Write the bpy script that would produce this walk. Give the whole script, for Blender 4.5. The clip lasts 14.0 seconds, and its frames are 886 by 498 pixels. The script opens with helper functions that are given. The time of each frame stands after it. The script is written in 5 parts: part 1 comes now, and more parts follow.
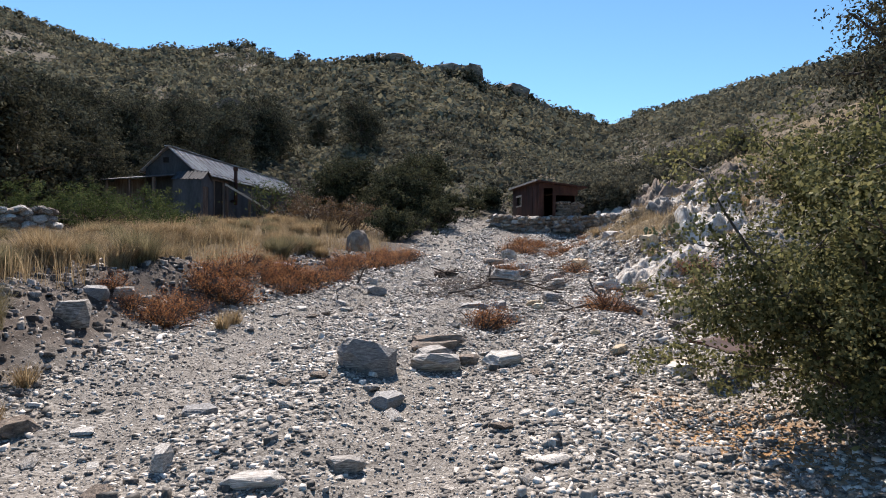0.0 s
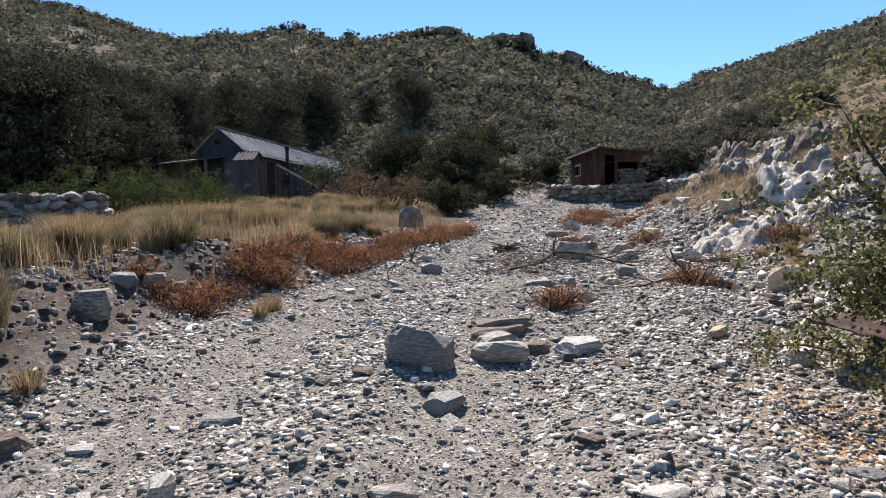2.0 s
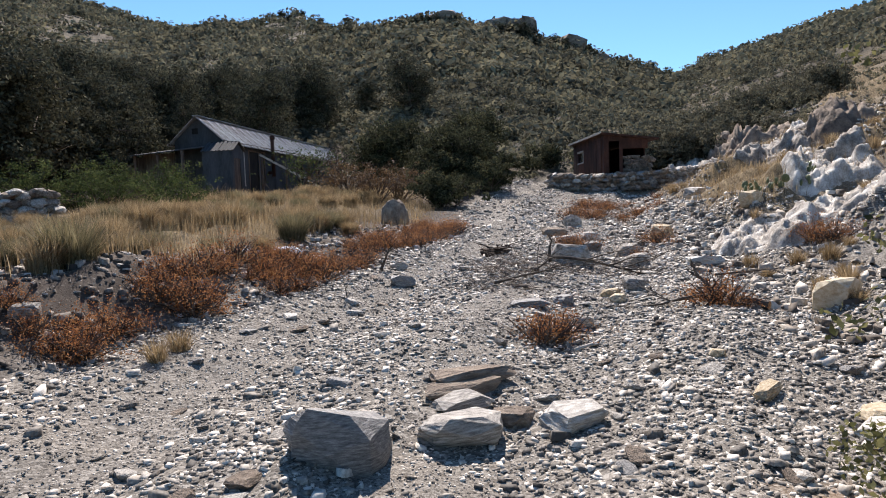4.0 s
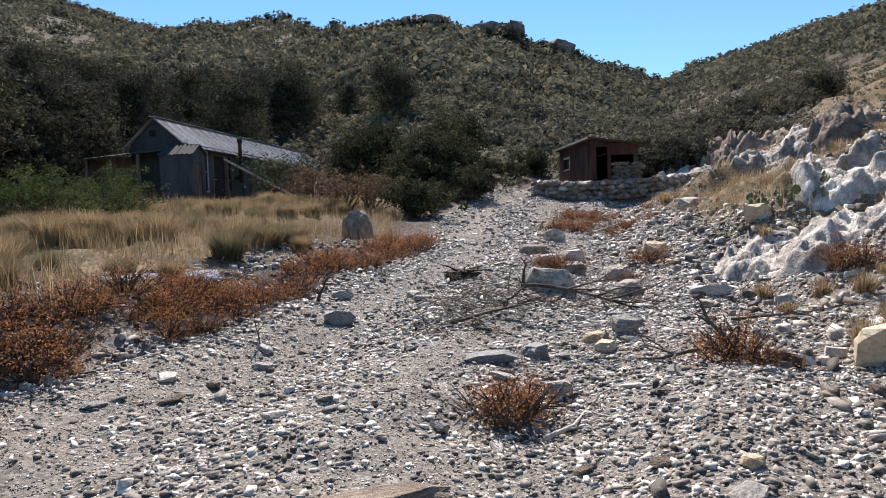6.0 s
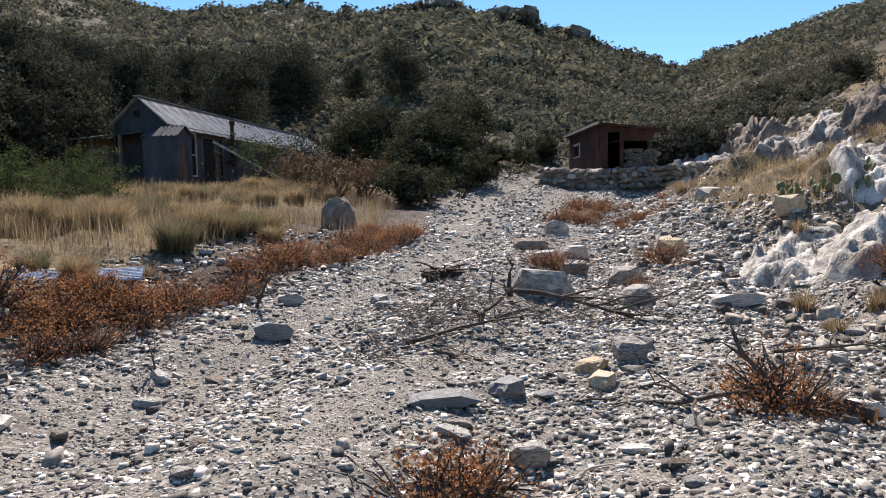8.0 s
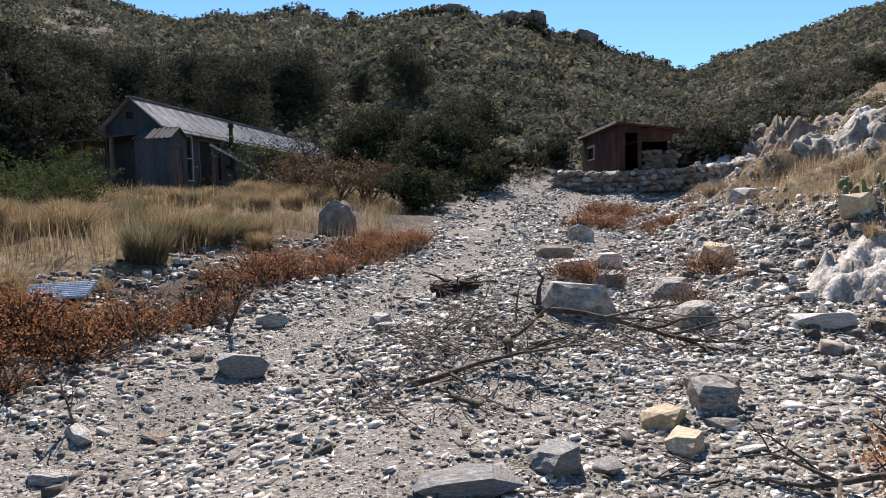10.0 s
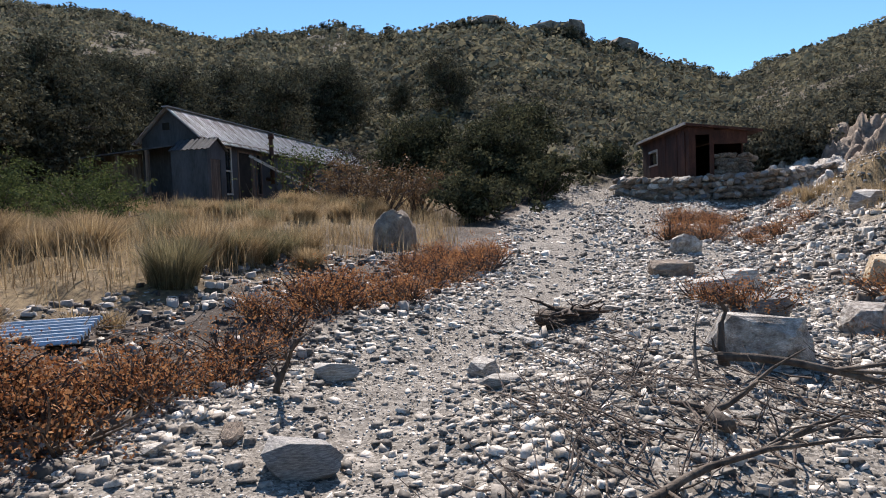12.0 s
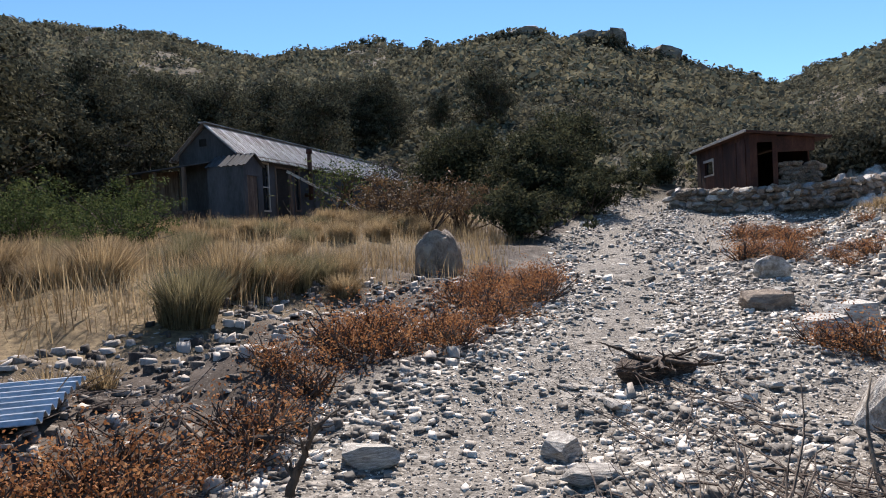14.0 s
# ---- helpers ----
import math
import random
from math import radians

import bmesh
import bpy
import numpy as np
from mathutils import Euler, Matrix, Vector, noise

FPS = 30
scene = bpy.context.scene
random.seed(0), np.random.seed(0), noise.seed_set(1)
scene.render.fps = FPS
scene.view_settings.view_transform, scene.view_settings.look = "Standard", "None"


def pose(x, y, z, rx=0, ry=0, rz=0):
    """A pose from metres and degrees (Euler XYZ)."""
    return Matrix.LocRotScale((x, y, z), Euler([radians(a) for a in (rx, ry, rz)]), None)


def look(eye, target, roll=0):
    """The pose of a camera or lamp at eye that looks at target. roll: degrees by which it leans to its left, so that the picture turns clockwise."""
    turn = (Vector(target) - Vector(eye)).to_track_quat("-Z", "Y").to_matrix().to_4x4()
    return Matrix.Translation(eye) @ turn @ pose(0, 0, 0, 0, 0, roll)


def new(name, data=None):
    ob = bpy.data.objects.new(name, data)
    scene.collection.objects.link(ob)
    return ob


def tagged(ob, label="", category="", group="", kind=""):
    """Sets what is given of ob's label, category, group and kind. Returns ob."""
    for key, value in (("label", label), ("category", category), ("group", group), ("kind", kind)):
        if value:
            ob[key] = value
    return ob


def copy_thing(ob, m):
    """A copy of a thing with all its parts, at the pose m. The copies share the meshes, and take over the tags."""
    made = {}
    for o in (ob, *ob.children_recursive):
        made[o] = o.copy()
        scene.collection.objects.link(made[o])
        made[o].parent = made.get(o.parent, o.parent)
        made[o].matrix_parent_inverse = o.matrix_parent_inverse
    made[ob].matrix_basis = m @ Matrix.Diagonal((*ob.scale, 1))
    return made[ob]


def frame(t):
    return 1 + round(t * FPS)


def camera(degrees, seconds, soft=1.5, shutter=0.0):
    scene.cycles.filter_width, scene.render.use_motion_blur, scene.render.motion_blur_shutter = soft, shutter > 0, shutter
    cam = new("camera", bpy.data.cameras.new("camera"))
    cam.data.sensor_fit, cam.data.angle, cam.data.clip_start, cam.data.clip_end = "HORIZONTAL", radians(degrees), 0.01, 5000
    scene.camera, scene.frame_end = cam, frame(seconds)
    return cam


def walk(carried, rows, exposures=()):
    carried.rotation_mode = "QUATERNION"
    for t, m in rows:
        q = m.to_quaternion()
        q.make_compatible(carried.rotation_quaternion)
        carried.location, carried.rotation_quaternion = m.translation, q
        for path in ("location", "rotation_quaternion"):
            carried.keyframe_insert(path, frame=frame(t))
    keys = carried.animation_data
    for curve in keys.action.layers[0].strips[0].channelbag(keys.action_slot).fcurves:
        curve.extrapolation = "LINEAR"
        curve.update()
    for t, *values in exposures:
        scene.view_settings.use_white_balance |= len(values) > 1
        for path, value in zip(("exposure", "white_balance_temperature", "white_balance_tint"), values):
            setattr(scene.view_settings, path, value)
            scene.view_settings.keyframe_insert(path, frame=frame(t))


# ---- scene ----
cam = camera(67.0, 14.0, 1.0)
PATH = [
    (0, (-0.026, -1.273, 1.419), (0.720, 0.582, 1.394), 0.4),
    (0.5, (-0.035, -1.141, 1.386), (0.654, 0.736, 1.336), -0.3),
    (1, (0.001, -0.958, 1.317), (0.614, 0.944, 1.234), -1.1),
    (1.5, (0.158, -0.678, 1.344), (0.757, 1.228, 1.257), -1.2),
    (2, (0.321, -0.257, 1.363), (0.908, 1.652, 1.267), -1.5),
    (2.5, (0.541, 0.115, 1.396), (1.113, 2.028, 1.289), -1.8),
    (2.7, (0.683, 0.274, 1.388), (1.243, 2.191, 1.281), -1.8),
    (4.8, (1.641, 2.084, 1.640), (2.221, 3.992, 1.495), -2.2),
    (5, (1.755, 2.252, 1.636), (2.336, 4.160, 1.495), -2.2),
    (5.5, (2.064, 2.640, 1.681), (2.666, 4.543, 1.553), -2.1),
    (6, (2.310, 3.022, 1.696), (2.916, 4.924, 1.576), -1.8),
    (6.5, (2.542, 3.332, 1.685), (3.146, 5.235, 1.561), -1.6),
    (7, (2.810, 3.691, 1.684), (3.425, 5.590, 1.555), -1.3),
    (7.5, (3.052, 4.070, 1.701), (3.656, 5.972, 1.566), -1.4),
    (8, (3.249, 4.371, 1.687), (3.818, 6.282, 1.532), -1.2),
    (8.2, (3.293, 4.463, 1.684), (3.859, 6.375, 1.532), -1.2),
    (10.3, (3.581, 5.995, 1.577), (4.125, 7.915, 1.443), -1.6),
    (10.5, (3.564, 6.203, 1.556), (4.101, 8.125, 1.422), -1.8),
    (11, (3.539, 6.672, 1.523), (4.062, 8.598, 1.396), -2.3),
    (11.5, (3.476, 7.155, 1.490), (3.968, 9.090, 1.377), -2.6),
    (12, (3.464, 7.596, 1.549), (3.912, 9.543, 1.459), -2.2),
    (12.5, (3.430, 7.868, 1.629), (3.847, 9.823, 1.550), -1.8),
    (13, (3.424, 8.078, 1.707), (3.788, 10.044, 1.637), -2.0),
    (13.5, (3.528, 8.329, 1.703), (3.869, 10.299, 1.645), -2.4),
    (14, (3.577, 8.637, 1.683), (3.910, 10.609, 1.634), -2.7),
]
walk(cam, [(t, look(eye, target, roll)) for t, eye, target, roll in PATH], ((0.0, 0.82, 6420, 15), (14.0, 0.80, 6420, 15)))

# ---- sky, sun ----
SUN_AZ, SUN_EL = 13.0, 47.0
world = bpy.data.worlds.new("world")
scene.world = world
world.use_nodes = True
wn = world.node_tree
sky = wn.nodes.new("ShaderNodeTexSky")
sky.sky_type, sky.sun_disc = "NISHITA", False
sky.sun_elevation, sky.sun_rotation = radians(SUN_EL), radians(SUN_AZ)
sky.altitude, sky.air_density, sky.dust_density, sky.ozone_density = 2200, 1.25, 0.0, 1.0
wn.nodes["Background"].inputs["Strength"].default_value = 0.08
tint = wn.nodes.new("ShaderNodeMix")
tint.data_type, tint.blend_type = "RGBA", "MULTIPLY"
tint.inputs[0].default_value = 1.0
tint.inputs[7].default_value = (0.67, 0.97, 1.11, 1)
wn.links.new(sky.outputs[0], tint.inputs[6])
wn.links.new(tint.outputs[2], wn.nodes["Background"].inputs[0])
sun = new("sun", bpy.data.lights.new("sun", "SUN"))
sun.data.energy, sun.data.angle, sun.data.color = 5.0, radians(0.6), (1.0, 0.93, 0.83)
sun_dir = Vector((math.sin(radians(SUN_AZ)) * math.cos(radians(SUN_EL)), math.cos(radians(SUN_AZ)) * math.cos(radians(SUN_EL)), math.sin(radians(SUN_EL))))
sun.matrix_world = look(sun_dir * 60, (0, 0, 0))

# ---- materials ----
R = random.Random(7)
NR = np.random.RandomState(11)


def material(name, colors, scale=6.0, rough=0.9, bump=0.3, bump_scale=40.0, metallic=0.0, per_object=0.0, per_island=0.0, translucent=0.0, stretch=(1, 1, 1), spec=0.3, distance=0.02):
    """Noise-mottled surface: a colour ramp over two scales of noise, fine relief, and shifts by object or by loose piece."""
    m = bpy.data.materials.new(name)
    m.use_nodes = True
    nt = m.node_tree
    N, L = nt.nodes, nt.links
    p = N["Principled BSDF"]
    tc = N.new("ShaderNodeTexCoord")
    mp = N.new("ShaderNodeMapping")
    mp.inputs["Scale"].default_value = stretch
    L.new(tc.outputs["Object"], mp.inputs[0])
    a = N.new("ShaderNodeTexNoise")
    a.inputs["Scale"].default_value, a.inputs["Detail"].default_value, a.inputs["Roughness"].default_value = scale, 6, 0.65
    L.new(mp.outputs[0], a.inputs["Vector"])
    b = N.new("ShaderNodeTexNoise")
    b.inputs["Scale"].default_value, b.inputs["Detail"].default_value = bump_scale, 5
    L.new(mp.outputs[0], b.inputs["Vector"])
    mix = N.new("ShaderNodeMath")
    mix.operation = "MULTIPLY_ADD"
    L.new(b.outputs[0], mix.inputs[0])
    mix.inputs[1].default_value = 0.45
    add = N.new("ShaderNodeMath")
    add.operation = "MULTIPLY_ADD"
    L.new(a.outputs[0], add.inputs[0])
    add.inputs[1].default_value, add.inputs[2].default_value = 1.5, -0.47
    L.new(add.outputs[0], mix.inputs[2])
    val = mix.outputs[0]
    if per_object or per_island:
        info = N.new("ShaderNodeObjectInfo" if per_object else "ShaderNodeNewGeometry")
        sh = N.new("ShaderNodeMath")
        sh.operation = "MULTIPLY_ADD"
        L.new(info.outputs["Random" if per_object else "Random Per Island"], sh.inputs[0])
        sh.inputs[1].default_value = per_object or per_island
        off = N.new("ShaderNodeMath")
        off.operation = "SUBTRACT"
        L.new(val, off.inputs[0])
        off.inputs[1].default_value = 0.5 * (per_object or per_island)
        L.new(off.outputs[0], sh.inputs[2])
        val = sh.outputs[0]
    ramp = N.new("ShaderNodeValToRGB")
    ramp.color_ramp.interpolation = "LINEAR"
    e = ramp.color_ramp.elements
    while len(e) < len(colors):
        e.new(0.5)
    for k, c in enumerate(colors):
        e[k].position = 0.2 + 0.6 * k / max(1, len(colors) - 1)
        e[k].color = (*c, 1)
    L.new(val, ramp.inputs[0])
    L.new(ramp.outputs[0], p.inputs["Base Color"])
    p.inputs["Roughness"].default_value, p.inputs["Metallic"].default_value = rough, metallic
    p.inputs["Specular IOR Level"].default_value = spec
    if bump:
        bp = N.new("ShaderNodeBump")
        bp.inputs["Strength"].default_value, bp.inputs["Distance"].default_value = bump, distance
        L.new(mix.outputs[0], bp.inputs["Height"])
        L.new(bp.outputs[0], p.inputs["Normal"])
    if translucent:
        tr = N.new("ShaderNodeBsdfTranslucent")
        L.new(ramp.outputs[0], tr.inputs[0])
        ms = N.new("ShaderNodeMixShader")
        ms.inputs[0].default_value = translucent
        L.new(p.outputs[0], ms.inputs[1])
        L.new(tr.outputs[0], ms.inputs[2])
        L.new(ms.outputs[0], N["Material Output"].inputs[0])
    return m


STONE = material("pale_schist", [(0.11, 0.098, 0.086), (0.27, 0.245, 0.215), (0.42, 0.385, 0.338), (0.62, 0.58, 0.52)], 3, 0.75, 0.5, 30, per_object=0.35, stretch=(1, 1, 3))
FLAKE = material("schist_flakes", [(0.075, 0.065, 0.055), (0.20, 0.175, 0.148), (0.33, 0.293, 0.248), (0.66, 0.60, 0.525)], 5, 0.72, 0.3, 60, per_island=0.75)
DARKSTONE = material("blue_grey_slate", [(0.075, 0.07, 0.067), (0.19, 0.18, 0.17), (0.38, 0.355, 0.325)], 5, 0.6, 0.5, 35, per_object=0.2, stretch=(1, 1, 4))
TANSTONE = material("tan_quartzite", [(0.30, 0.22, 0.13), (0.48, 0.38, 0.25), (0.62, 0.54, 0.40)], 4, 0.8, 0.5, 30, per_object=0.3)
WHITEROCK = material("white_marble_outcrop", [(0.10, 0.083, 0.068), (0.25, 0.215, 0.18), (0.43, 0.39, 0.34), (0.68, 0.64, 0.58)], 2.6, 0.75, 0.7, 26, stretch=(1, 1.5, 1), per_object=0.25, distance=0.05)
BROWNROCK = material("brown_weathered_rock", [(0.09, 0.07, 0.055), (0.22, 0.17, 0.13), (0.36, 0.29, 0.22)], 2.2, 0.9, 0.8, 14, per_object=0.25, distance=0.05)
GRASS_M = material("dry_bunch_grass", [(0.13, 0.09, 0.05), (0.29, 0.208, 0.112), (0.48, 0.37, 0.225)], 1.5, 0.7, 0, 20, per_island=0.5, translucent=0.4)
GRASSG_M = material("greenish_bunch_grass", [(0.08, 0.072, 0.04), (0.17, 0.146, 0.08), (0.30, 0.255, 0.15)], 1.5, 0.7, 0, 20, per_island=0.5, translucent=0.4)
RUST_M = material("rust_dry_leaves", [(0.16, 0.062, 0.026), (0.34, 0.145, 0.058), (0.48, 0.25, 0.11)], 4, 0.9, 0, 20, per_island=0.6, translucent=0.3)
TWIG_M = material("grey_brown_twigs", [(0.03, 0.022, 0.018), (0.08, 0.058, 0.045), (0.17, 0.13, 0.10)], 9, 0.9, 0.5, 60, stretch=(1, 1, 0.4))
BARK_M = material("dark_bark", [(0.035, 0.026, 0.02), (0.09, 0.07, 0.055), (0.17, 0.14, 0.11)], 7, 0.95, 0.9, 30, stretch=(1, 1, 0.25))
CUTWOOD = material("orange_cut_wood", [(0.30, 0.14, 0.06), (0.50, 0.28, 0.12)], 12, 0.8, 0.3, 60)
OAK_M = material("oak_leaves", [(0.05, 0.054, 0.023), (0.125, 0.125, 0.052), (0.25, 0.23, 0.10)], 1.2, 0.75, 0, 20, per_island=0.6, translucent=0.38, spec=0.12)
SAGE_M = material("green_shrub_leaves", [(0.03, 0.042, 0.016), (0.07, 0.09, 0.032), (0.14, 0.155, 0.06)], 1.2, 0.9, 0, 20, per_island=0.5, translucent=0.3, spec=0.05)
PINE_M = material("pinyon_needles", [(0.03, 0.031, 0.022), (0.072, 0.071, 0.049), (0.15, 0.142, 0.09)], 0.6, 1.0, 0, 20, per_island=0.6, translucent=0.15, spec=0.02)
# Scrub tones are lifted and greyed, so distant haze sits in the colour.
SCRUB_M = material("hazed_scrub_leaves", [(0.055, 0.054, 0.041), (0.135, 0.127, 0.09), (0.27, 0.245, 0.16)], 0.12, 1.0, 0, 20, per_island=0.5, translucent=0.28, spec=0.02)
METAL_M = material("weathered_corrugated_steel", [(0.14, 0.10, 0.075), (0.34, 0.32, 0.30), (0.62, 0.60, 0.58)], 2.4, 0.6, 0.2, 25, metallic=0.35, stretch=(1, 0.3, 1), per_object=0.1)
# Wall metal: the shade on the house walls is put into this dark colour.
WALLMETAL_M = material("shade_darkened_wall_metal", [(0.03, 0.028, 0.029), (0.065, 0.065, 0.069), (0.11, 0.11, 0.118)], 1.2, 0.75, 0.2, 20, metallic=0.3, stretch=(1, 1, 0.3), per_object=0.15)
RUSTMETAL_M = material("rusty_brown_metal", [(0.022, 0.011, 0.008), (0.055, 0.022, 0.015), (0.11, 0.048, 0.03)], 2.5, 0.8, 0.4, 30, per_object=0.25, stretch=(1, 1, 0.4))
TIN_M = material("galvanised_tin_sheet", [(0.35, 0.37, 0.38), (0.60, 0.62, 0.63), (0.75, 0.76, 0.77)], 4, 0.35, 0.15, 30, metallic=0.8)
WOOD_M = material("weathered_planks", [(0.05, 0.035, 0.03), (0.13, 0.09, 0.07), (0.24, 0.19, 0.15)], 3, 0.9, 0.5, 30, stretch=(4, 4, 0.4), per_object=0.25)
PALEWOOD_M = material("bleached_boards", [(0.25, 0.22, 0.19), (0.45, 0.41, 0.36), (0.6, 0.56, 0.5)], 3, 0.9, 0.4, 30, stretch=(0.4, 4, 4), per_object=0.2)
# Near-black fill that paints unlit depth into the vent and the doorway.
VOID_M = material("painted_dark_opening", [(0.012, 0.010, 0.009), (0.03, 0.025, 0.02)], 3, 0.95, 0.2, 20)
CACTUS_M = material("prickly_pear_pads", [(0.07, 0.09, 0.04), (0.13, 0.15, 0.07), (0.22, 0.21, 0.10)], 6, 0.6, 0.3, 40, per_object=0.2)
LEATHER_M = material("weathered_dark_hide", [(0.02, 0.014, 0.01), (0.06, 0.04, 0.03), (0.18, 0.13, 0.09)], 8, 0.85, 0.8, 40)
GLASS_M = bpy.data.materials.new("dusty_glass")
GLASS_M.use_nodes = True
GLASS_M.node_tree.nodes["Principled BSDF"].inputs["Base Color"].default_value = (0.02, 0.022, 0.025, 1)
GLASS_M.node_tree.nodes["Principled BSDF"].inputs["Roughness"].default_value = 0.15

# ---- noise and terrain ----
TAB = NR.rand(256, 256)


def vnoise(x, y):
    xi, yi = np.floor(x).astype(int), np.floor(y).astype(int)
    fx, fy = x - xi, y - yi
    fx, fy = fx * fx * (3 - 2 * fx), fy * fy * (3 - 2 * fy)
    g = lambda i, j: TAB[(xi + i) & 255, (yi + j) & 255]
    return (g(0, 0) * (1 - fx) + g(1, 0) * fx) * (1 - fy) + (g(0, 1) * (1 - fx) + g(1, 1) * fx) * fy - 0.5


def fbm(x, y, octaves=4):
    s, a = 0, 1.0
    for k in range(octaves):
        s = s + a * vnoise(x * 2.03 ** k + 17.3 * k, y * 2.03 ** k + 5.1 * k)
        a *= 0.5
    return s


def smooth(t):
    t = np.clip(t, 0, 1)
    return t * t * (3 - 2 * t)


LEFT_Y = (-8, 3.0, 5.4, 6.1, 8.2, 9.3, 10.4, 12.4, 14, 16.5, 20, 24, 28, 33, 47)
LEFT_X = (-4.5, -2.2, -1.0, -0.5, 0.25, 1.3, 2.2, 3.5, 4.8, 6.3, 7.6, 9.2, 11.6, 15.2, 23)
RIGHT_Y = (-8, 0, 3, 5, 8.4, 12, 17, 22, 27, 33, 47)
RIGHT_X = (2.5, 3.6, 4.8, 6.2, 8.0, 9.3, 11.2, 14.6, 19.0, 22, 30)
SKY_AZ = (-180, -90, -40, -23, -18, -12, -9, -6.5, -5, -2, 1.5, 3.5, 5.2, 6.2, 7.5, 9, 13, 17.4, 19, 20.4, 22.3, 24.7, 25.3, 27, 28.2, 30, 31.4, 34, 36.6, 39, 44.5, 60, 90, 180)
SKY_EL = (-1, 8, 14, 15.0, 15.3, 15.6, 15.0, 14.3, 14.0, 14.0, 14.9, 15.5, 15.9, 15.4, 14.7, 14.5, 14.7, 15.2, 14.8, 14.4, 14.4, 13.8, 12.8, 12.3, 12.5, 11.5, 10.9, 10.1, 9.3, 9.2, 8.4, 8, 6, -1)
RIDGE_AZ = (-180, -90, -40, -23, -18, -12, -8, -4.5, -2, 1.7, 5.2, 7.2, 13, 17.3, 21, 25, 28.3, 31.2, 34, 36.7, 39.4, 44.5, 60, 90, 180)
RIDGE_R = (200, 240, 260, 300, 330, 330, 300, 260, 200, 240, 250, 200, 150, 150, 150, 150, 160, 170, 180, 220, 330, 330, 300, 240, 200)


def road_z(y):
    y = np.clip(y, -40, 40)
    return -0.21 + 0.065 * y + 0.0035 * np.maximum(y - 20, 0) ** 2


def height(x, y, fine=True):
    x, y = np.asarray(x, float), np.asarray(y, float)
    zr = road_z(y)
    dl = (np.interp(y, LEFT_Y, LEFT_X) - x) * 0.8
    dr = (x - np.interp(y, RIGHT_Y, RIGHT_X)) * 0.85
    k = smooth((y - 9.5) / 5)
    bank = 0.6 * smooth(dl / 1.3) * (1 - k) + (0.07 * smooth(dl / 1.5) + 0.30 * smooth((dl - 1.6) / 2.5)) * k
    bank = bank * (1 - 0.75 * smooth((y - 24) / 6)) + 0.06 * np.maximum(dl - 12, 0)
    dr2 = dr + 1.2 * fbm(x * 0.22, y * 0.22, 3)
    d = np.maximum(dr2, 0)
    right = 0.36 * d + 0.03 * np.maximum(d - 3.5, 0) + np.minimum(d, 3) * 0.35 * fbm(x * 0.6 + 40, y * 0.6, 4)
    right = np.minimum(right, 40 + 0.1 * d)
    shelf = smooth(1 - np.hypot(x - 18.3, y - 29.6) / 6.5)
    s1 = (x - 16.75) * 0.55 + (y - 27.9) * 0.83
    s2 = (x - 16.75) * 0.85 + (y - 27.9) * 0.53
    shelf = shelf * smooth(np.minimum(s1, s2) / 0.5 + 0.2)
    z = zr + bank + right
    z = z * (1 - shelf) + 2.62 * shelf
    yard = smooth(1.6 - 1.25 * np.hypot((x - 1.0) / 8, (y - 37) / 12))
    z = z * (1 - yard) + 2.0 * yard
    cx, cy = x - 2, y - 4
    r, az = np.hypot(cx, cy), np.degrees(np.arctan2(cx, cy))
    R_ = np.interp(az, RIDGE_AZ, RIDGE_R)
    top = np.tan(np.radians(np.interp(az, SKY_AZ, SKY_EL) - 0.6)) * R_ + 1.5
    f = np.clip((r - 40) / (R_ - 40), 0, 1)
    lump = 1 + 0.12 * fbm(x * 0.02, y * 0.02, 4) * np.sin(np.pi * f)
    hill = (top - 1.5) * (0.75 * f + 0.25 * f * f) * lump - 0.12 * np.maximum(r - R_, 0)
    z = np.maximum(z + np.maximum(hill, 0) * (dr2 < 2) + np.maximum(hill, 0) * 0.0, z + 0 * hill)
    z = np.where(dr2 >= 2, np.maximum(z, zr + hill), z)
    far = smooth((r - 30) / 60)
    z = z + far * 1.3 * fbm(x * 0.06, y * 0.06, 4)
    if fine:
        near = 1 - smooth((r - 30) / 20)
        along = (x * 0.82 - y * 0.57)
        road = smooth(1 - np.maximum(dl, 0) / 0.6) * smooth(1 - np.maximum(dr, 0) / 1.5)
        z = z + near * (0.10 * fbm(x * 0.5, y * 0.5, 3) + 0.055 * fbm(x * 2.1, y * 2.1, 3) + 0.022 * fbm(x * 8, y * 8, 2))
        z = z + near * road * (0.07 * np.sin(along * 2.6 + 1.5 * fbm(x * 0.3, y * 0.3, 2)) - 0.03)
        z = z + near * (1 - road) * (0.14 * fbm(x * 1.4 + 9, y * 1.4, 4))
    return z


def hz(x, y):
    return float(height(np.array([x]), np.array([y]))[0])


def link_mesh(name, V, F, mat, parent=None, smooth_shade=False):
    me = bpy.data.meshes.new(name)
    V = np.asarray(V, np.float32)
    if isinstance(F, np.ndarray):
        n, k = F.shape
        me.vertices.add(len(V))
        me.vertices.foreach_set("co", V.ravel())
        me.loops.add(n * k)
        me.loops.foreach_set("vertex_index", F.astype(np.int32).ravel())
        me.polygons.add(n)
        me.polygons.foreach_set("loop_start", np.arange(0, n * k, k, dtype=np.int32))
        me.update(calc_edges=True)
        me.validate()
    else:
        me.from_pydata(V.tolist(), [], F)
        me.update()
    me.materials.append(mat)
    if smooth_shade:
        me.polygons.foreach_set("use_smooth", np.ones(len(me.polygons), bool))
    ob = new(name, me)
    if parent:
        ob.parent = parent
    return ob


